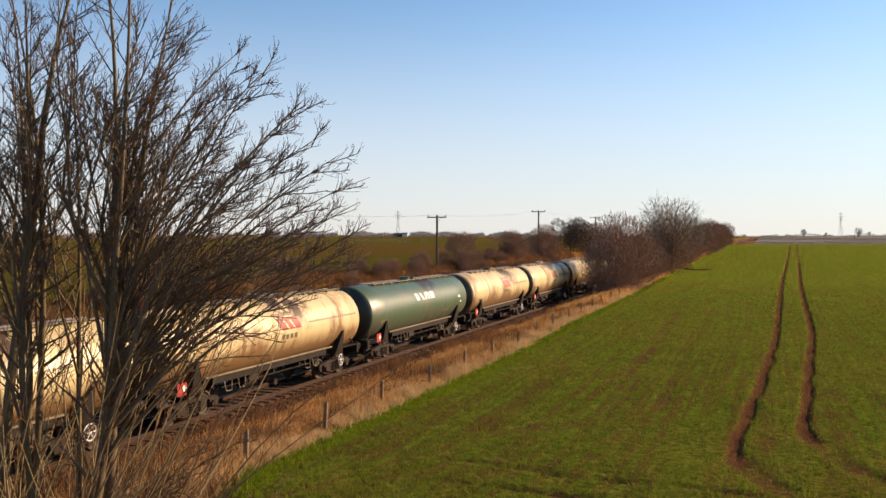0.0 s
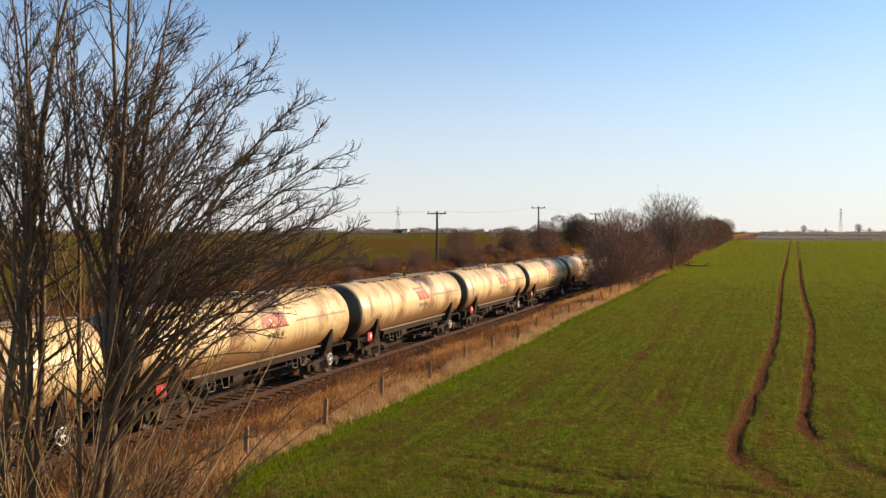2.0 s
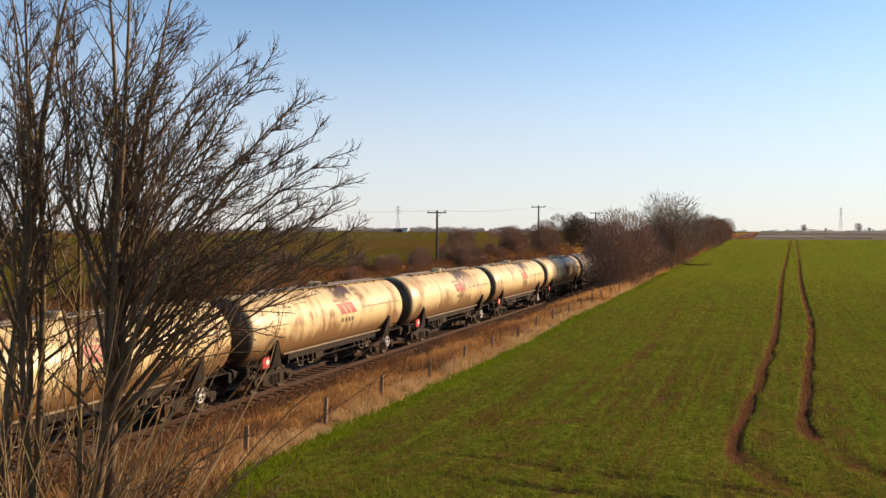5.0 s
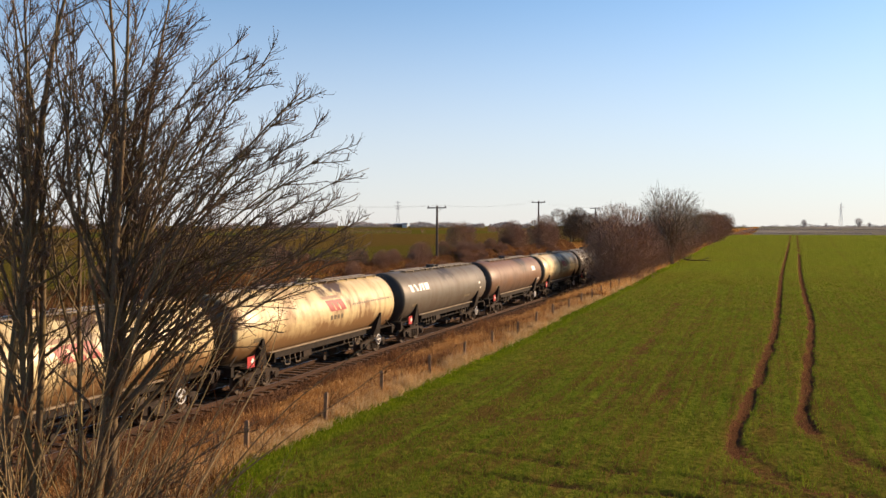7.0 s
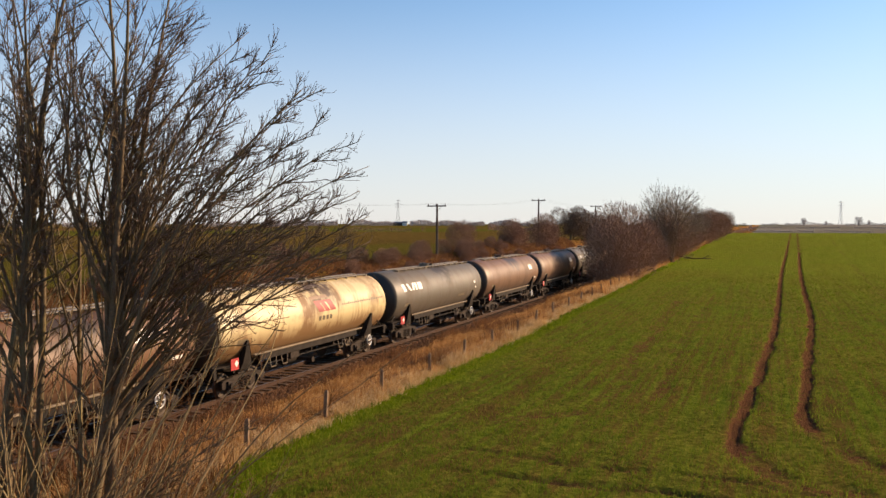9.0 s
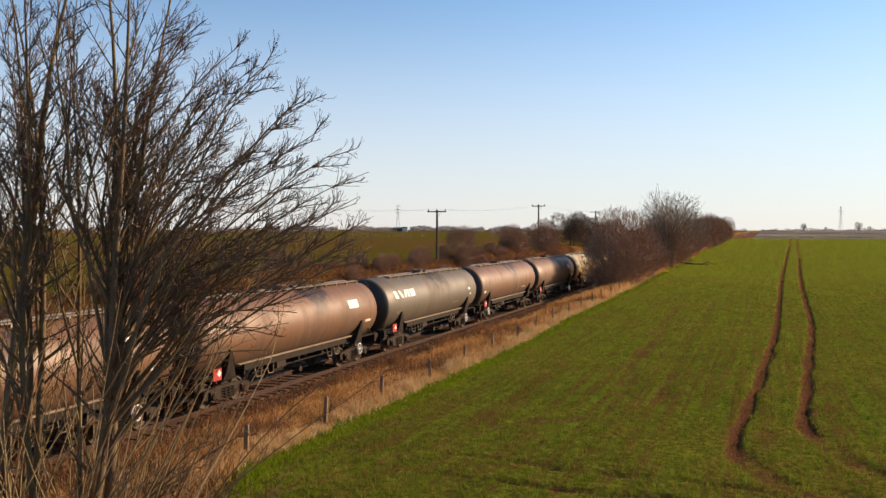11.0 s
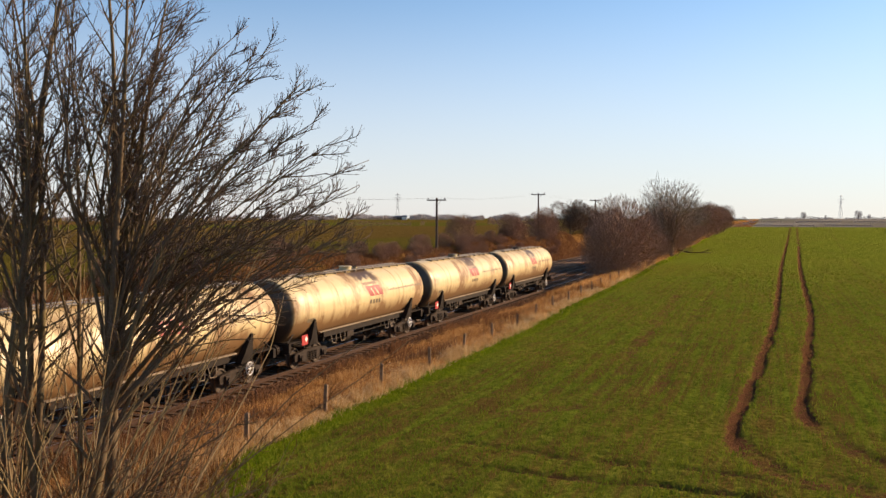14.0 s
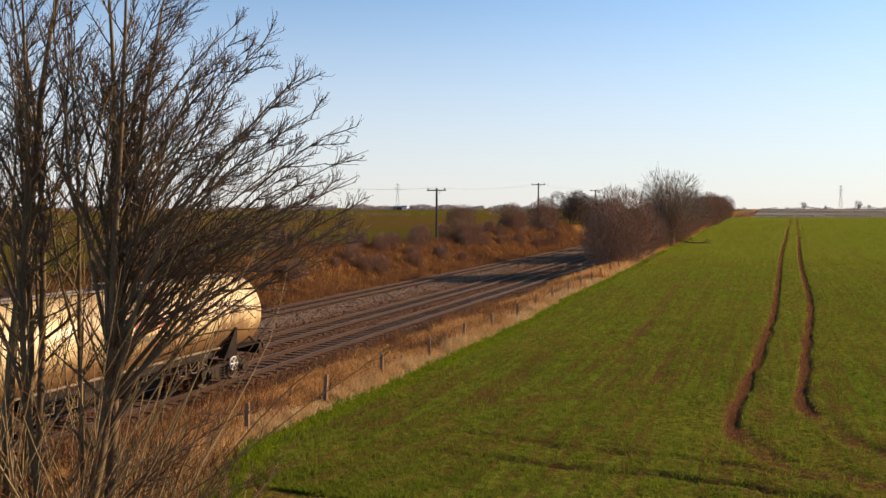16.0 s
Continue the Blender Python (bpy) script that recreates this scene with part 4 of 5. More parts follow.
    for k in range(3):
        foot = np.array((0.05 + 0.08 * k, rnd.uniform(-0.3, 0.3), 0.9 + 0.12 * k))
        tip = np.array((1.0 + 0.30 * k, rnd.uniform(-0.6, 0.4), 1.80 + 0.24 * k + rnd.uniform(-0.1, 0.2)))
        pts = curve(foot, (foot + tip) / 2 + np.array((-0.08, 0, 0.16)), tip, 16, 0.05, k * 3.1)
        rad = 0.013 * (1 - 0.8 * np.linspace(0, 1, 16))
        limb = part("limb", Geo().tube(pts, rad, 6), "bark", tree, "", True)
        feather(limb, pts, rad, 0.25, 8, 0.5, 4)
    tagged(part("twig_mass", twig, "twig", tree), kind="stuff")
    g = Geo()
    for p in buds:
        s = rnd.uniform(0.0030, 0.0060)
        g.put([p + np.array(q) * s for q in ((1, 0, 0), (-0.5, 0.9, 0), (-0.5, -0.9, 0), (0, 0, 2.2))], [(0, 1, 3), (1, 2, 3), (2, 0, 3), (0, 2, 1)])
    tagged(part("bud_mass", g, "bud", tree), kind="stuff")


def scrub(base, seed, n, hi, lean, label, thick=1.0):
    """Thin suckers and bramble stems at a tree's foot."""
    z = float(land(*base))
    t = thing("scrub", label, "shrub", "scrub on the embankment", at=pose(base[0], base[1], z - 0.05, 0, 0, 20.4))
    rnd = random.Random(seed)
    twig = Geo()
    for _ in range(n):
        a = np.array((rnd.uniform(-1, 1), rnd.uniform(-0.7, 0.7), 0.0))
        d = unit(np.array((rnd.gauss(lean, 0.35), rnd.gauss(0, 0.3), 1.0)))
        q = bent(rnd, a, d, hi * rnd.uniform(0.5, 1.1), rnd.uniform(-0.5, 0.2), 8, 0.07)
        r = rnd.uniform(0.006, 0.013) * min(thick, 1.2)
        part("stem", Geo().tube(q, np.linspace(r, 0.003, len(q)), 5, False), "sucker", t)
        twigs_on(twig, rnd, q, 6, 0.45, 0.0035 * thick, 0.2, 2, 0.3, 0.7)
    tagged(part("twig_mass", twig, "bramble", t), kind="stuff")


def bush_meshes(seed, stems, hi, wide, r, spray, mat, clear=0.0, core=0.45):
    """Stems and twig haze of one bare bush or small tree with a lumpy domed crown; clear: height of bare stem below it."""
    rnd = random.Random(seed)
    rs = np.random.RandomState(seed)
    a, b = Geo(), Geo()
    low = clear * hi
    centre, half = np.array((0, 0, low + (hi - low) * 0.42)), np.array((wide / 2, wide / 2, (hi - low) * 0.58))
    bumps = rs.normal(size=(14, 3))
    bumps /= np.linalg.norm(bumps, axis=1)[:, None]

    def reach(d):
        """How far the crown goes out along d, as a share of its half size."""
        return 0.86 + 0.16 * np.max(np.clip(d @ bumps.T - 0.72, 0, 1), axis=-1) / 0.28 - 0.05 * np.sin(d[..., 0] * 7 + seed) * np.sin(d[..., 2] * 6)

    for k in range(stems):
        d = unit(np.array((rnd.gauss(0, 1), rnd.gauss(0, 1), abs(rnd.gauss(0.5, 0.7)) - 0.15)))
        tip = centre + half * d * float(reach(d)) * rnd.uniform(0.88, 1.0)
        foot = np.array((rnd.gauss(0, 1), rnd.gauss(0, 1), 0)) * wide * (0.03 if clear else 0.10)
        ctrl = foot + np.array((0, 0, 1)) * tip[2] * 0.45 + (tip - foot) * 0.18
        pts = curve(foot, ctrl, tip, 9, hi * 0.012, k * 1.3 + seed)
        a.tube(pts, np.linspace(r, r * 0.18, 9), 4, False)
        for j in range(7):
            i = rnd.randint(3, 7)
            q = bent(rnd, pts[i], side_way(rnd, unit(pts[i + 1] - pts[i]), rnd.uniform(0.35, 0.8)), hi * rnd.uniform(0.12, 0.26), 0.25, 4, 0.1)
            a.tube(q, np.linspace(r * 0.34, r * 0.10, 5), 3, False)
    d = rs.normal(size=(spray, 3))
    d /= np.linalg.norm(d, axis=1)[:, None]
    t = rs.uniform(core ** 2, 1, spray) ** 0.5
    p = centre + half * d * (reach(d) * t)[:, None]
    ok = p[:, 2] > 0.02 * hi
    p, d = p[ok], d[ok]
    n = len(p)
    u = (d * 0.55 + np.array((0, 0, 0.45)) + rs.normal(0, 0.38, (n, 3))) * (hi * 0.052 * rs.uniform(0.5, 1.3, n))[:, None]
    e = rs.normal(size=(n, 3)) * 0.010
    b.put(np.stack([p - e, p + e, p + u], 1).reshape(-1, 3), [(3 * i, 3 * i + 1, 3 * i + 2) for i in range(n)])
    return a.mesh("stem_mass", mat), b.mesh("twig_mass", mat)


def plant(name, meshes, x, y, scale, turn, label, category, group):
    t = thing(name, label, category, group, at=pose(x, y, float(land(x, y)) - 0.1, 0, 0, turn) @ Matrix.Scale(scale, 4))
    tagged(part("stem_mass", meshes[0], None, t), kind="stuff")
    tagged(part("twig_mass", meshes[1], None, t), kind="stuff")
    return t


def clump_mesh(name, mat, seed, n, hi, wide, blade):
    """A dense crown of many small leaf sprays."""
    rs = np.random.RandomState(seed)
    lobes = [(rs.normal(0, wide * 0.22), rs.normal(0, wide * 0.22), hi * rs.uniform(0.30, 0.8), rs.uniform(0.22, 0.36) * wide) for _ in range(9)]
    pick = rs.randint(0, len(lobes), n)
    c = np.array(lobes)[pick]
    d = rs.normal(size=(n, 3))
    d /= np.linalg.norm(d, axis=1)[:, None]
    p = c[:, :3] + d * (c[:, 3] * rs.uniform(0.6, 1.05, n))[:, None]
    p[:, 2] = np.clip(p[:, 2], 0.05, None)
    u = rs.normal(size=(n, 3)) * blade
    w = rs.normal(size=(n, 3)) * blade
    verts = np.stack([p, p + u, p + w], 1).reshape(-1, 3)
    return Geo().put(verts, [(3 * i, 3 * i + 1, 3 * i + 2) for i in range(n)]).mesh(name, mat)


roadside_tree()
scrub((-5.9, 5.4), 31, 110, 3.9, 0.04, "tangle of thin bare suckers and brambles")
scrub((-6.7, 6.9), 32, 60, 2.6, 0.1, "tangle of thin bare suckers and brambles")
scrub((-6.8, 5.3), 21, 60, 3.0, -0.05, "tangle of thin bare suckers and brambles")
scrub((-4.9, 6.3), 22, 34, 2.0, 0.35, "tangle of thin bare suckers and brambles")
scrub((-6.9, 8.2), 23, 50, 2.2, 0.3, "low dead brambles on the embankment")
scrub((-4.6, 8.4), 24, 16, 1.6, 0.25, "low dead brambles on the embankment")
scrub((-9.5, 11.5), 25, 40, 1.7, 0.15, "low dead brambles beside the line")
scrub((-11.3, 13.4), 27, 55, 2.0, 0.12, "tangle of dead brambles and weeds by the fence", 1.6)
scrub((-10.3, 14.3), 28, 40, 1.5, 0.2, "tangle of dead brambles and weeds by the fence", 1.6)
scrub((-12.6, 15.2), 29, 40, 1.2, 0.1, "tangle of dead brambles and weeds by the fence", 1.6)
scrub((-12.2, 14.5), 26, 36, 1.2, 0.1, "low dead brambles beside the line")

THORN = [bush_meshes(s, 30, 5.4, 5.6, 0.04, 20000, "hedge_twig") for s in (1, 2, 3)]
HEDGE = "hedgerow between the field and the line"
rnd = random.Random(8)
for i in range(46):
    y = 88 + 4.75 * i + rnd.uniform(-1.5, 1.5)
    x = -14.6 + rnd.uniform(-1.1, 1.1) + (0.8 if i % 2 else -0.8)
    big = 1.15 + 0.12 * math.sin(i * 1.9) + 0.14 * (i > 22) + 0.14 * (i < 9)
    if 96 < y < 116:
        x, big = -13.3 + rnd.uniform(-0.5, 0.5), 0.74
    plant("thorn_bush", THORN[i % 3], x, y, big * rnd.uniform(0.92, 1.08), rnd.uniform(0, 360), "tall leafless brown thorn bush in a hedgerow", "bush", HEDGE)
ASH = [bush_meshes(s, 44, 9.8, 8.8, 0.095, 8500, "pale_twig", 0.22, 0.25) for s in (31, 32)]
for (x, y, s) in ((-12.6, 122, 1.10), (-13.6, 131, 0.92), (-13.2, 152, 0.88), (-13.5, 185, 0.8)):
    plant("hedgerow_tree", ASH[int(y) % 2], x, y, s, y * 7, "pale leafless multi-stemmed tree with a rounded crown", "tree", HEDGE)

# far side of the line
LINESIDE = "bushes on the far bank"
for x, y, s in ((-41.5, 119, 0.82), (-37.0, 130, 0.80), (-37.2, 134, 0.72), (-37.0, 150, 1.08), (-38.5, 158, 0.95), (-37, 92, 0.5), (-37.5, 47, 0.42), (-36, 104, 0.45)):
    plant("thorn_bush", THORN[int(y) % 3], x, y, s, y * 13, "leafless brown thorn bush on the railway bank", "bush", LINESIDE)
for i in range(64):
    y = 34 + 1.9 * i + rnd.uniform(-2, 2)
    plant("thorn_bush", THORN[i % 3], rnd.uniform(-38.5, -33.5), y, rnd.uniform(0.14, 0.38), rnd.uniform(0, 360), "small leafless shrub on the railway bank", "bush", LINESIDE)
EVER = [clump_mesh("crown", "evergreen", s, 15000, 6.5, 5.6, 0.085) for s in (5, 6)]
for x, y, s in ((-38, 178, 1.15), (-36, 186, 1.05), (-39.5, 188, 0.95), (-35, 197, 1.0), (-36, 210, 1.1)):
    t = thing("evergreen_tree", "dark ivy-clad evergreen tree by the line", "tree", LINESIDE, at=pose(x, y, float(land(x, y)) - 0.1, 0, 0, y * 11) @ Matrix.Scale(s, 4))
    part("trunk", Geo().tube([(0, 0, 0), (0.1, 0, 2.5), (0, 0.1, 4.8)], [0.22, 0.16, 0.05], 7), "bark", t)
    tagged(part("crown", EVER[int(y) % 2], None, t), kind="stuff")

# ---------------------------------------------------------------- poles, pylons, distance


def pole(x, y, top):
    z = float(land(x, y))
    hi = top - z + 0.2
    p = thing("utility_pole", "dark wooden utility pole with a crossarm", "utility pole", "pole line", at=pose(x, y, z - 0.2))
    part("shaft", Geo().tube([(0, 0, 0), (0, 0, hi)], [0.17, 0.12], 10), "pole", p)
    arm = part("crossarm", Geo().box(-1.25, 1.25, -0.16, -0.05, hi - 0.32, hi - 0.18, 0.02), "pole", p)
    for q in (-1.1, 0, 1.1):
        ins = Geo().tube([(q, -0.1, hi - 0.18), (q, -0.1, hi - 0.10), (q, -0.1, hi - 0.02), (q, -0.1, hi + 0.05)], [0.03, 0.07, 0.08, 0.03], 8)
        part("insulator", ins, "pole", arm)
    part("stay", Geo().tube([(0.6, -0.05, hi - 0.3), (0, -0.05, hi - 0.95)], 0.02, 5), "pole", p)
    return (x, y, z - 0.2 + hi)


POLES = [pole(-38.0, y, h) for y, h in ((100.0, 9.1), (150.8, 11.1), (205.7, 11.1))]
cab = thing("overhead_wire", "thin overhead wires strung between the poles", "cable")
for q in (-1.1, 0, 1.1):
    pts = []
    ends = [(-38.0, 48.0, 8.8)] + POLES + [(-38.0, 258.0, 11.5)]
    for (ax, ay, az), (bx, by, bz) in zip(ends, ends[1:]):
        for t in np.linspace(0, 1, 9)[:-1]:
            pts.append((ax + q, ay + (by - ay) * t, az + 0.05 + (bz - az) * t - 2.4 * t * (1 - t) * 0.9))
    part("strand", Geo().tube(pts, 0.004, 3, False), "wire", cab)


def pylon(x, y, hi, label, mat="pylon"):
    z = float(land(x, y))
    p = thing("pylon", label, "pylon", "transmission line", at=pose(x, y, z, 0, 0, 25))
    g = Geo()
    r = 0.16
    lv = [(0, 3.6), (0.25, 2.6), (0.5, 1.6), (0.68, 1.0), (0.84, 0.9), (1.0, 0.15)]
    for sx_, sy_ in ((1, 1), (1, -1), (-1, 1), (-1, -1)):
        g.tube([(sx_ * w, sy_ * w, t * hi) for t, w in lv], r, 4, False)
    for (t0, w0), (t1, w1) in zip(lv, lv[1:]):
        for a, b in (((1, 1), (1, -1)), ((1, -1), (-1, -1)), ((-1, -1), (-1, 1)), ((-1, 1), (1, 1))):
            g.tube([(a[0] * w0, a[1] * w0, t0 * hi), (b[0] * w1, b[1] * w1, t1 * hi)], r * 0.7, 3, False)
            g.tube([(b[0] * w0, b[1] * w0, t0 * hi), (a[0] * w1, a[1] * w1, t1 * hi)], r * 0.7, 3, False)
    part("tower", g, mat, p)
    for t, w in ((0.68, 4.5), (0.80, 6.5), (0.92, 4.2)):
        arm = Geo()
        for s in (-1, 1):
            arm.tube([(0, 0.5, t * hi), (s * w, 0, t * hi + 0.4)], r, 4, False)
            arm.tube([(0, -0.5, t * hi + 1.6), (s * w, 0, t * hi + 0.4)], r, 4, False)
        part("arm", arm, mat, p)


def bearing(px_right, dist):
    """A place at that distance, by its tangent to the right of the view's axis."""
    a = math.atan(px_right) - radians(20.4)
    return dist * math.sin(a), dist * math.cos(a)


pylon(*bearing(-0.0520, 1500), 43, "grey lattice pylon far over the fields")
pylon(*bearing(0.4570, 1800), 46, "pale lattice pylon on the horizon", "far_steel")


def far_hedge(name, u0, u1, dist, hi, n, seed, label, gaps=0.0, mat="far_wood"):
    """A distant hedge or wood between two bearings: one mass of sprays."""
    rs = np.random.RandomState(seed)
    verts = []
    for _ in range(n):
        u = rs.uniform(u0, u1)
        if gaps and math.sin(u * 190 + seed) + math.sin(u * 83 + 2 * seed) < gaps:
            continue
        x, y = bearing(u, dist * rs.uniform(0.97, 1.03))
        env = 0.45 + 0.55 * abs(math.sin(u * 95 + seed) * math.sin(u * 37 + seed * 2)) ** 0.7
        h = hi * env * rs.uniform(0.15, 1.0)
        z = float(land(x, y))
        w = hi * 0.10
        q = rs.normal(size=(2, 3)) * w
        p = np.array((x, y, z + h))
        verts += [p, p + q[0], p + q[1]]
    g = Geo().put(verts, [(3 * i, 3 * i + 1, 3 * i + 2) for i in range(len(verts) // 3)])
    sheet(name, mat, g, label, "woodland")


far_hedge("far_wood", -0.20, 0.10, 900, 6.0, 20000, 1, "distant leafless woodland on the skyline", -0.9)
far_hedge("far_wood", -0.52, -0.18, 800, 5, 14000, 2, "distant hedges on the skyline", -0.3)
far_hedge("far_hedge", 0.02, 0.18, 420, 3, 5000, 3, "distant field hedge beyond the line", -0.5, "hedge_twig")
far_hedge("far_hedge", -0.35, -0.02, 380, 1.8, 6000, 4, "low distant hedge across the fields", -1.2, "hedge_twig")
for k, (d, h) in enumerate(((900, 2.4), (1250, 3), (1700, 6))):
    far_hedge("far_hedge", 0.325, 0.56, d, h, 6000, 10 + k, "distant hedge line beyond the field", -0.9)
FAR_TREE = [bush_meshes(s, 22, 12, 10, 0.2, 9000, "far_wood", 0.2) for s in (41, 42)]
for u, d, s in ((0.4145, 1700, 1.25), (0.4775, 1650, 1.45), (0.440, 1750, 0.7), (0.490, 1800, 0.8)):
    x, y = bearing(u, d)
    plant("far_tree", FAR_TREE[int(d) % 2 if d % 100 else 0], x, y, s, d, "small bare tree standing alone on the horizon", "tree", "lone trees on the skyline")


def farmhouse():
    x, y = bearing(-0.044, 880)
    h = thing("farmhouse", "white farmhouse and dark barn with grey roofs among trees", "house", at=pose(x, y, float(land(x, y)), 0, 0, 15) @ Matrix.Scale(0.62, 4))
    part("wall", Geo().box(-4, 4, -3, 3, 0, 4.6), "white", h)
    part("barn_wall", Geo().box(-19, -4.02, -2.6, 3.4, 0, 4.2), "pole", h, "dark boarded barn wall")
    barn = Geo().put([(-19.4, -3.0, 4.2), (-4.35, -3.0, 4.2), (-4.35, 3.8, 4.2), (-19.4, 3.8, 4.2), (-19.4, 0.4, 6.6), (-4.35, 0.4, 6.6)], [(0, 1, 5, 4), (2, 3, 4, 5), (0, 4, 3), (1, 2, 5), (3, 2, 1, 0)])
    part("barn_roof", barn, "pylon", h, "grey sheeted barn roof")
    roof = Geo().put([(-4.3, -3.4, 4.6), (4.3, -3.4, 4.6), (4.3, 3.4, 4.6), (-4.3, 3.4, 4.6), (-4.3, 0, 7.2), (4.3, 0, 7.2)], [(0, 1, 5, 4), (2, 3, 4, 5), (0, 4, 3), (1, 2, 5), (3, 2, 1, 0)])
    part("roof", roof, "pylon", h)
    for q in (-2, 2):
        part("window", Geo().box(q - 0.5, q + 0.5, -3.03, -2.98, 1.2, 2.4), "frame", h)


farmhouse()


def fallen_branch():
    x, y = -11.6, 131.0
    z = float(land(x, y))
    rnd = random.Random(6)
    t = thing("fallen_branch", "dead branch lying on the edge of the crop", "branch", at=pose(x, y, z, 0, 0, -12))
    q = bent(rnd, (-1.2, 0, 0.5), (1, 0.1, -0.05), 5.0, -0.1, 8, 0.08)
    q[:, 2] = np.maximum(q[:, 2], 0.08)
    part("stem", Geo().tube(q, np.linspace(0.14, 0.04, len(q)), 6), "bark", t)
    g = Geo()
    twigs_on(g, rnd, q, 14, 1.5, 0.03, 0.1, 2)
    tagged(part("twig_mass", g, "twig", t), kind="stuff")


fallen_branch()

# ---------------------------------------------------------------- grass


def blades(name, mat, x, y, hi, wide, lean, seed, label, z=None):
    """Single blades of grass, each a bent strip, as one mass."""
    rs = np.random.RandomState(seed)
    n = len(x)
    z = land(x, y) - 0.02 if z is None else z
    a = rs.uniform(0, 6.283, n)
    b = rs.uniform(0, 6.283, n)
    l = np.abs(rs.normal(0, lean, n)) * hi
    base = np.stack([x, y, z], 1)
    side = np.stack([np.cos(a), np.sin(a), np.zeros(n)], 1) * (wide / 2)[:, None]
    out = np.stack([np.cos(b), np.sin(b), np.zeros(n)], 1)
    up = np.array((0, 0, 1.0))
    mid = base + up * (hi * 0.6)[:, None] + out * (l * 0.35)[:, None]
    tip = base + up * hi[:, None] + out * l[:, None]
    verts = np.stack([base - side, base + side, mid + side * 0.8, mid - side * 0.8, tip], 1).reshape(-1, 3)
    i = np.arange(n) * 5
    me = bpy.data.meshes.new(name)
    quads = np.stack([i, i + 1, i + 2, i + 3], 1).tolist()
    tris = np.stack([i + 3, i + 2, i + 4], 1).tolist()
    me.from_pydata(verts.tolist(), [], quads + tris)
    me.materials.append(MAT[mat])
    return tagged(new(name, me), label, "grass", kind="stuff")


def tufted(rs, n, x0, x1, y0, y1, per, spread):
    """Places of blades gathered in tufts, thinning with distance."""
    k = n // per
    cx = rs.uniform(x0, x1, k)
    cy = y0 + (y1 - y0) * rs.uniform(0, 1, k) ** 1.6
    x = np.repeat(cx, per) + rs.normal(0, spread, k * per)
    y = np.repeat(cy, per) + rs.normal(0, spread, k * per)
    return x, y, np.repeat(rs.uniform(0.6, 1.25, k), per)


rs = np.random.RandomState(5)
x, y, s = tufted(rs, 90000, -17.2, -12.2, 9, 75, 14, 0.13)
s = s * (0.85 + 0.28 * wob(x, y, 0.9))
far_w = 0.008 + 0.00022 * y
blades("dry_grass", "straw", x, y, rs.uniform(0.16, 0.44, len(x)) * s, far_w, 0.85, 1, "dry straw-coloured grass on the verge")
x, y, s = tufted(rs, 30000, -12.75, -12.0, 9, 100, 16, 0.12)
s = s * np.clip(0.72 + 0.35 * wob(x, y, 1.1), 0.3, 1.3)
blades("bleached_grass", "pale_straw", x, y, rs.uniform(0.20, 0.52, len(x)) * s, 0.009 + 0.00022 * y, 0.8, 2, "tall pale dead grass along the fence")
x, y, s = tufted(rs, 30000, -16.8, -12.2, 70, 290, 14, 0.3)
blades("dry_grass", "straw", x, y, rs.uniform(0.3, 0.8, len(x)) * s, 0.02 + 0.0003 * y, 0.4, 3, "dry straw-coloured grass on the verge")
x, y, s = tufted(rs, 80000, -38.4, -31.6, 20, 170, 14, 0.25)
blades("bank_grass", "bramble", x, y, rs.uniform(0.2, 0.7, len(x)) * s, 0.012 + 0.0003 * y, 0.6, 4, "rusty dead grass and bracken on the far bank")
x, y, s = tufted(rs, 26000, -18.2, -13.0, 8, 60, 10, 0.16)
k = wob(x, y, 0.7) > 0.1
x, y, s = x[k], y[k], s[k]
blades("dead_weeds", "bramble", x, y, rs.uniform(0.25, 0.75, len(x)) * s, 0.009 + 0.0002 * y, 0.5, 5, "brown dead weeds beside the ballast")
x, y, s = tufted(rs, 26000, -12.25, -11.3, 14, 110, 10, 0.10)
x = x + 0.36 * np.clip(18.5 - y, 0, 9)
blades("edge_grass", "rough_green", x, y, rs.uniform(0.06, 0.17, len(x)) * s, 0.010 + 0.0003 * y, 0.6, 6, "bright green grass along the field edge")
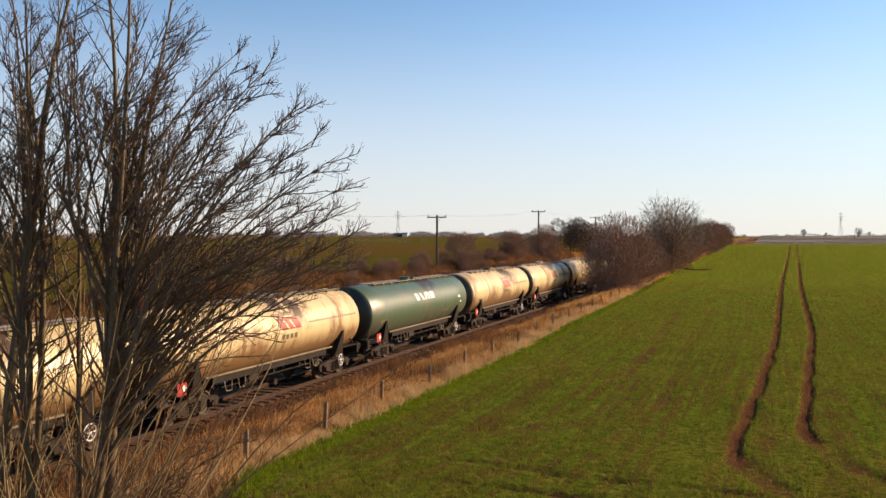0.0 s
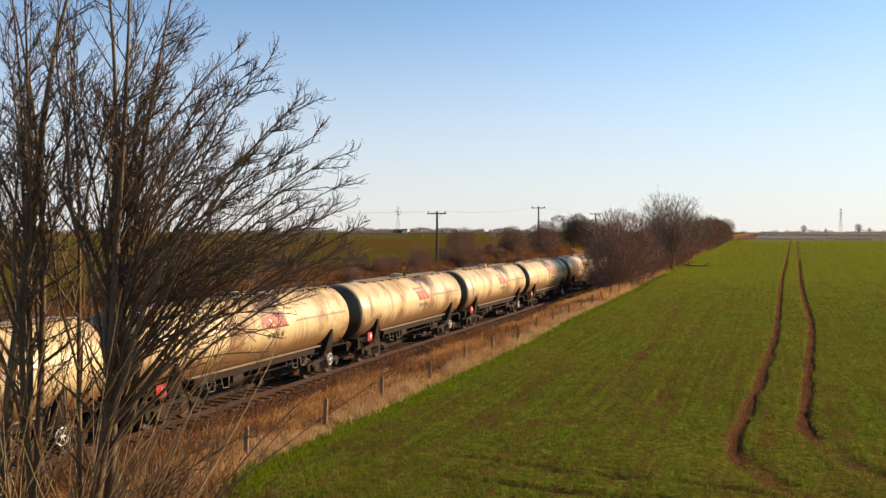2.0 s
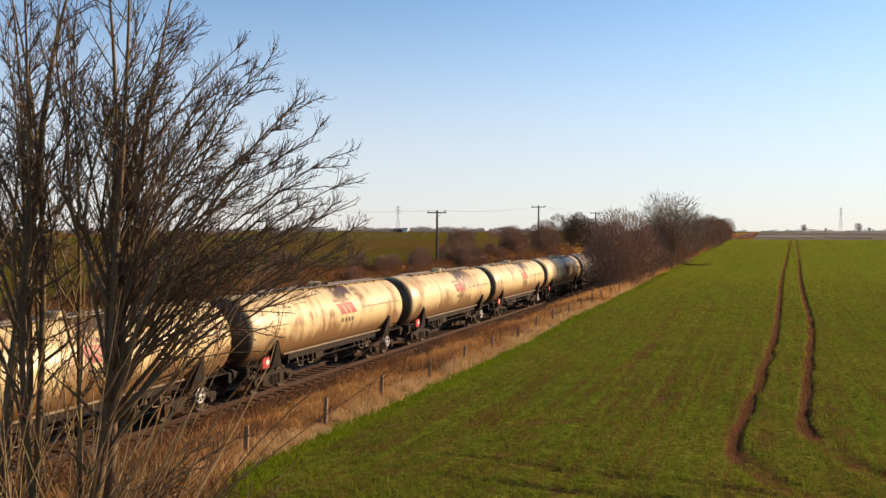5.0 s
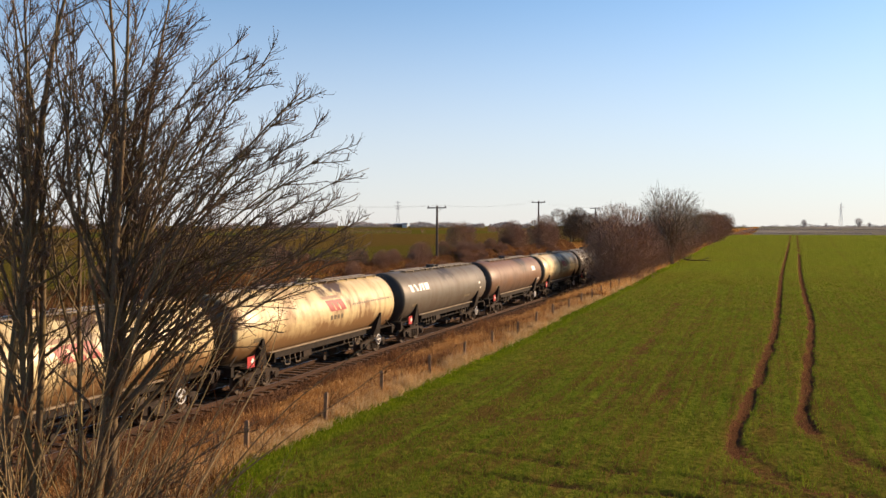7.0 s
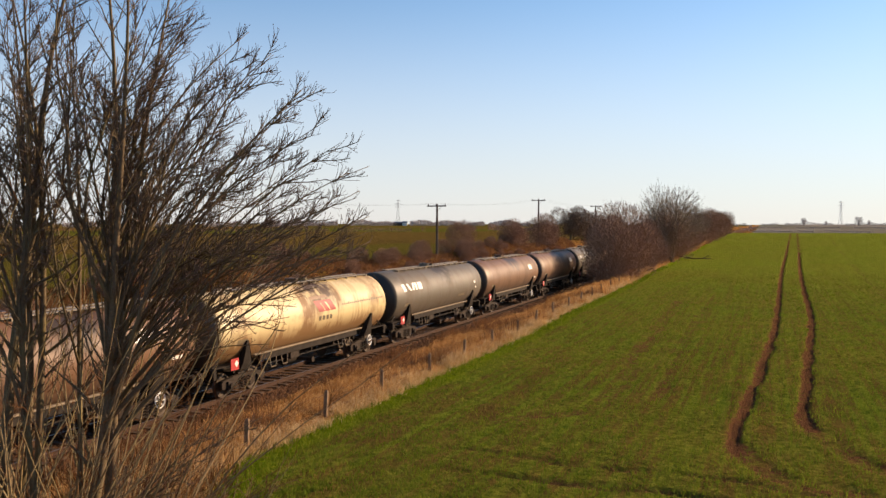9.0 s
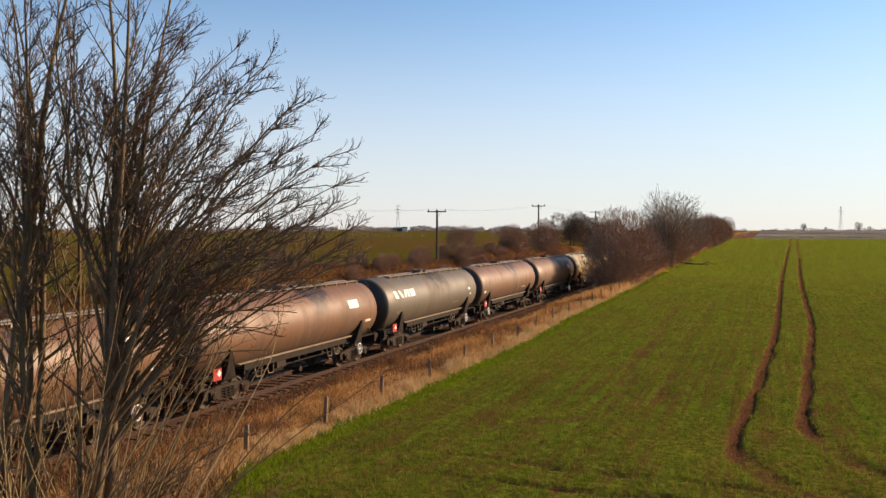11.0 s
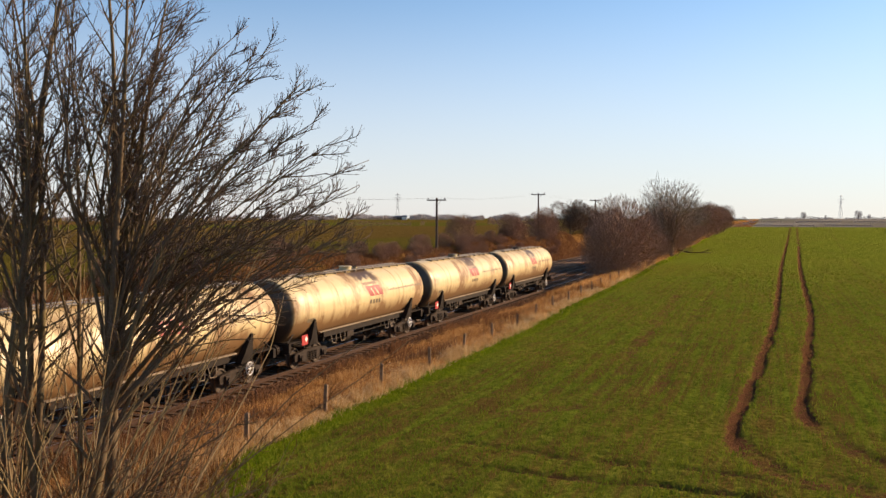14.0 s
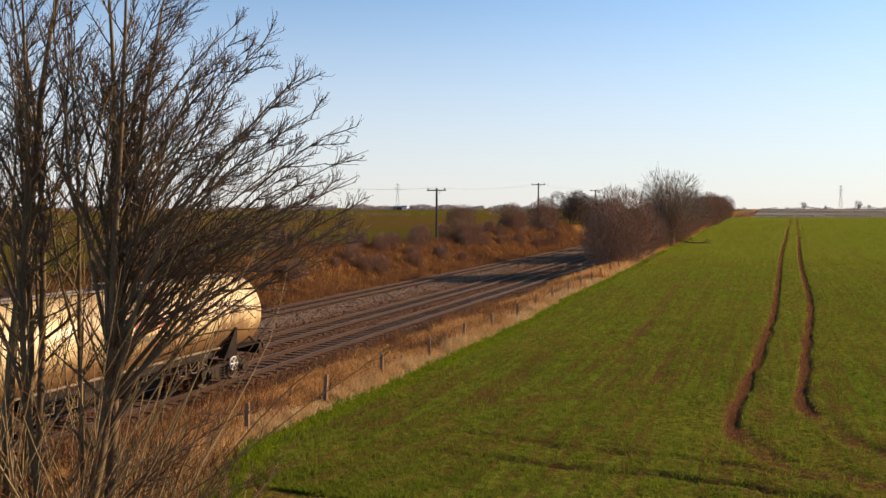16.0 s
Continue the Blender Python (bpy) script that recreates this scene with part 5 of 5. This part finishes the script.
# wheat seedlings in drilled rows
n = 240000
y = 15.5 + 105 * rs.uniform(0, 1, n) ** 2.3
x = np.round(rs.uniform(-11.8, 14, n) / 0.14) * 0.14 + rs.normal(0, 0.04, n)
_, bare = ruts(x, y)
keep = rs.uniform(0, 1, n) > bare * 1.15 + 0.35 * (wob(x, y, 0.8) > 0.7) + 0.75 * (wob(x, y * 0.5, 5.5) > 0.15) + 1.1 * smooth01(45, 120, y) + 2.0 * (x < FIELD_EDGE + 0.9 + 0.4 * np.clip(18.5 - y, 0, 9))
x, y = x[keep], y[keep]
blades("wheat_seedlings", "crop", x, y, rs.uniform(0.06, 0.15, len(x)), 0.012 + 0.00026 * y, 0.8, 7, "young green winter wheat in drilled rows")
x, y, s = tufted(rs, 34000, -14, -2, 6.5, 18, 10, 0.15)
k = x < np.maximum(FIELD_EDGE + 0.38 * (18.5 - y), -3.0 - 9 * (y > 12.5))
x, y, s = x[k], y[k], s[k]
blades("dry_grass", "straw", x, y, rs.uniform(0.2, 0.5, len(x)) * s, np.full(len(x), 0.010), 0.5, 8, "dry grass on the road embankment")

# loose ballast
n = 26000
y = 12 + 110 * rs.uniform(0, 1, n) ** 1.5
x = -17.6 - 11.5 * rs.uniform(0, 1, n) ** 1.3
r = rs.uniform(0.025, 0.055, n) * (0.8 + 0.006 * y)
keep = (np.abs(np.abs(x - TRACK_X) - 0.7525) > 0.09) & (np.abs(np.abs(x - FAR_TRACK_X) - 0.7525) > 0.09)
x, y, r = x[keep], y[keep], r[keep]
n = len(x)
on_sleeper = (np.abs(x - TRACK_X) < 1.3) | (np.abs(x - FAR_TRACK_X) < 1.3)
gap = np.abs((y / 0.65 + 0.5) % 1.0 - 0.5) * 0.65 < 0.15
z = np.where(on_sleeper & gap, -0.15, -0.16 + 0.015 * wob(x, y, 3.0))
hide = on_sleeper & gap & (rs.uniform(0, 1, n) < 0.8)
x, y, z, r = x[~hide], y[~hide], z[~hide], r[~hide]
n = len(x)
corner = np.array(((1, 0, -0.4), (-0.5, 0.87, -0.4), (-0.5, -0.87, -0.4), (0, 0, 0.8)))
verts = np.stack([x, y, z], 1)[:, None, :] + corner[None] * r[:, None, None] + rs.normal(0, 0.25, (n, 4, 3)) * r[:, None, None]
g = Geo().put(verts.reshape(-1, 3), [tuple(4 * i + k for k in q) for i in range(n) for q in ((0, 1, 3), (1, 2, 3), (2, 0, 3))])
sheet("ballast_stones", "stone", g, "loose dirty brown ballast stones round the tracks", "ballast")

motions()
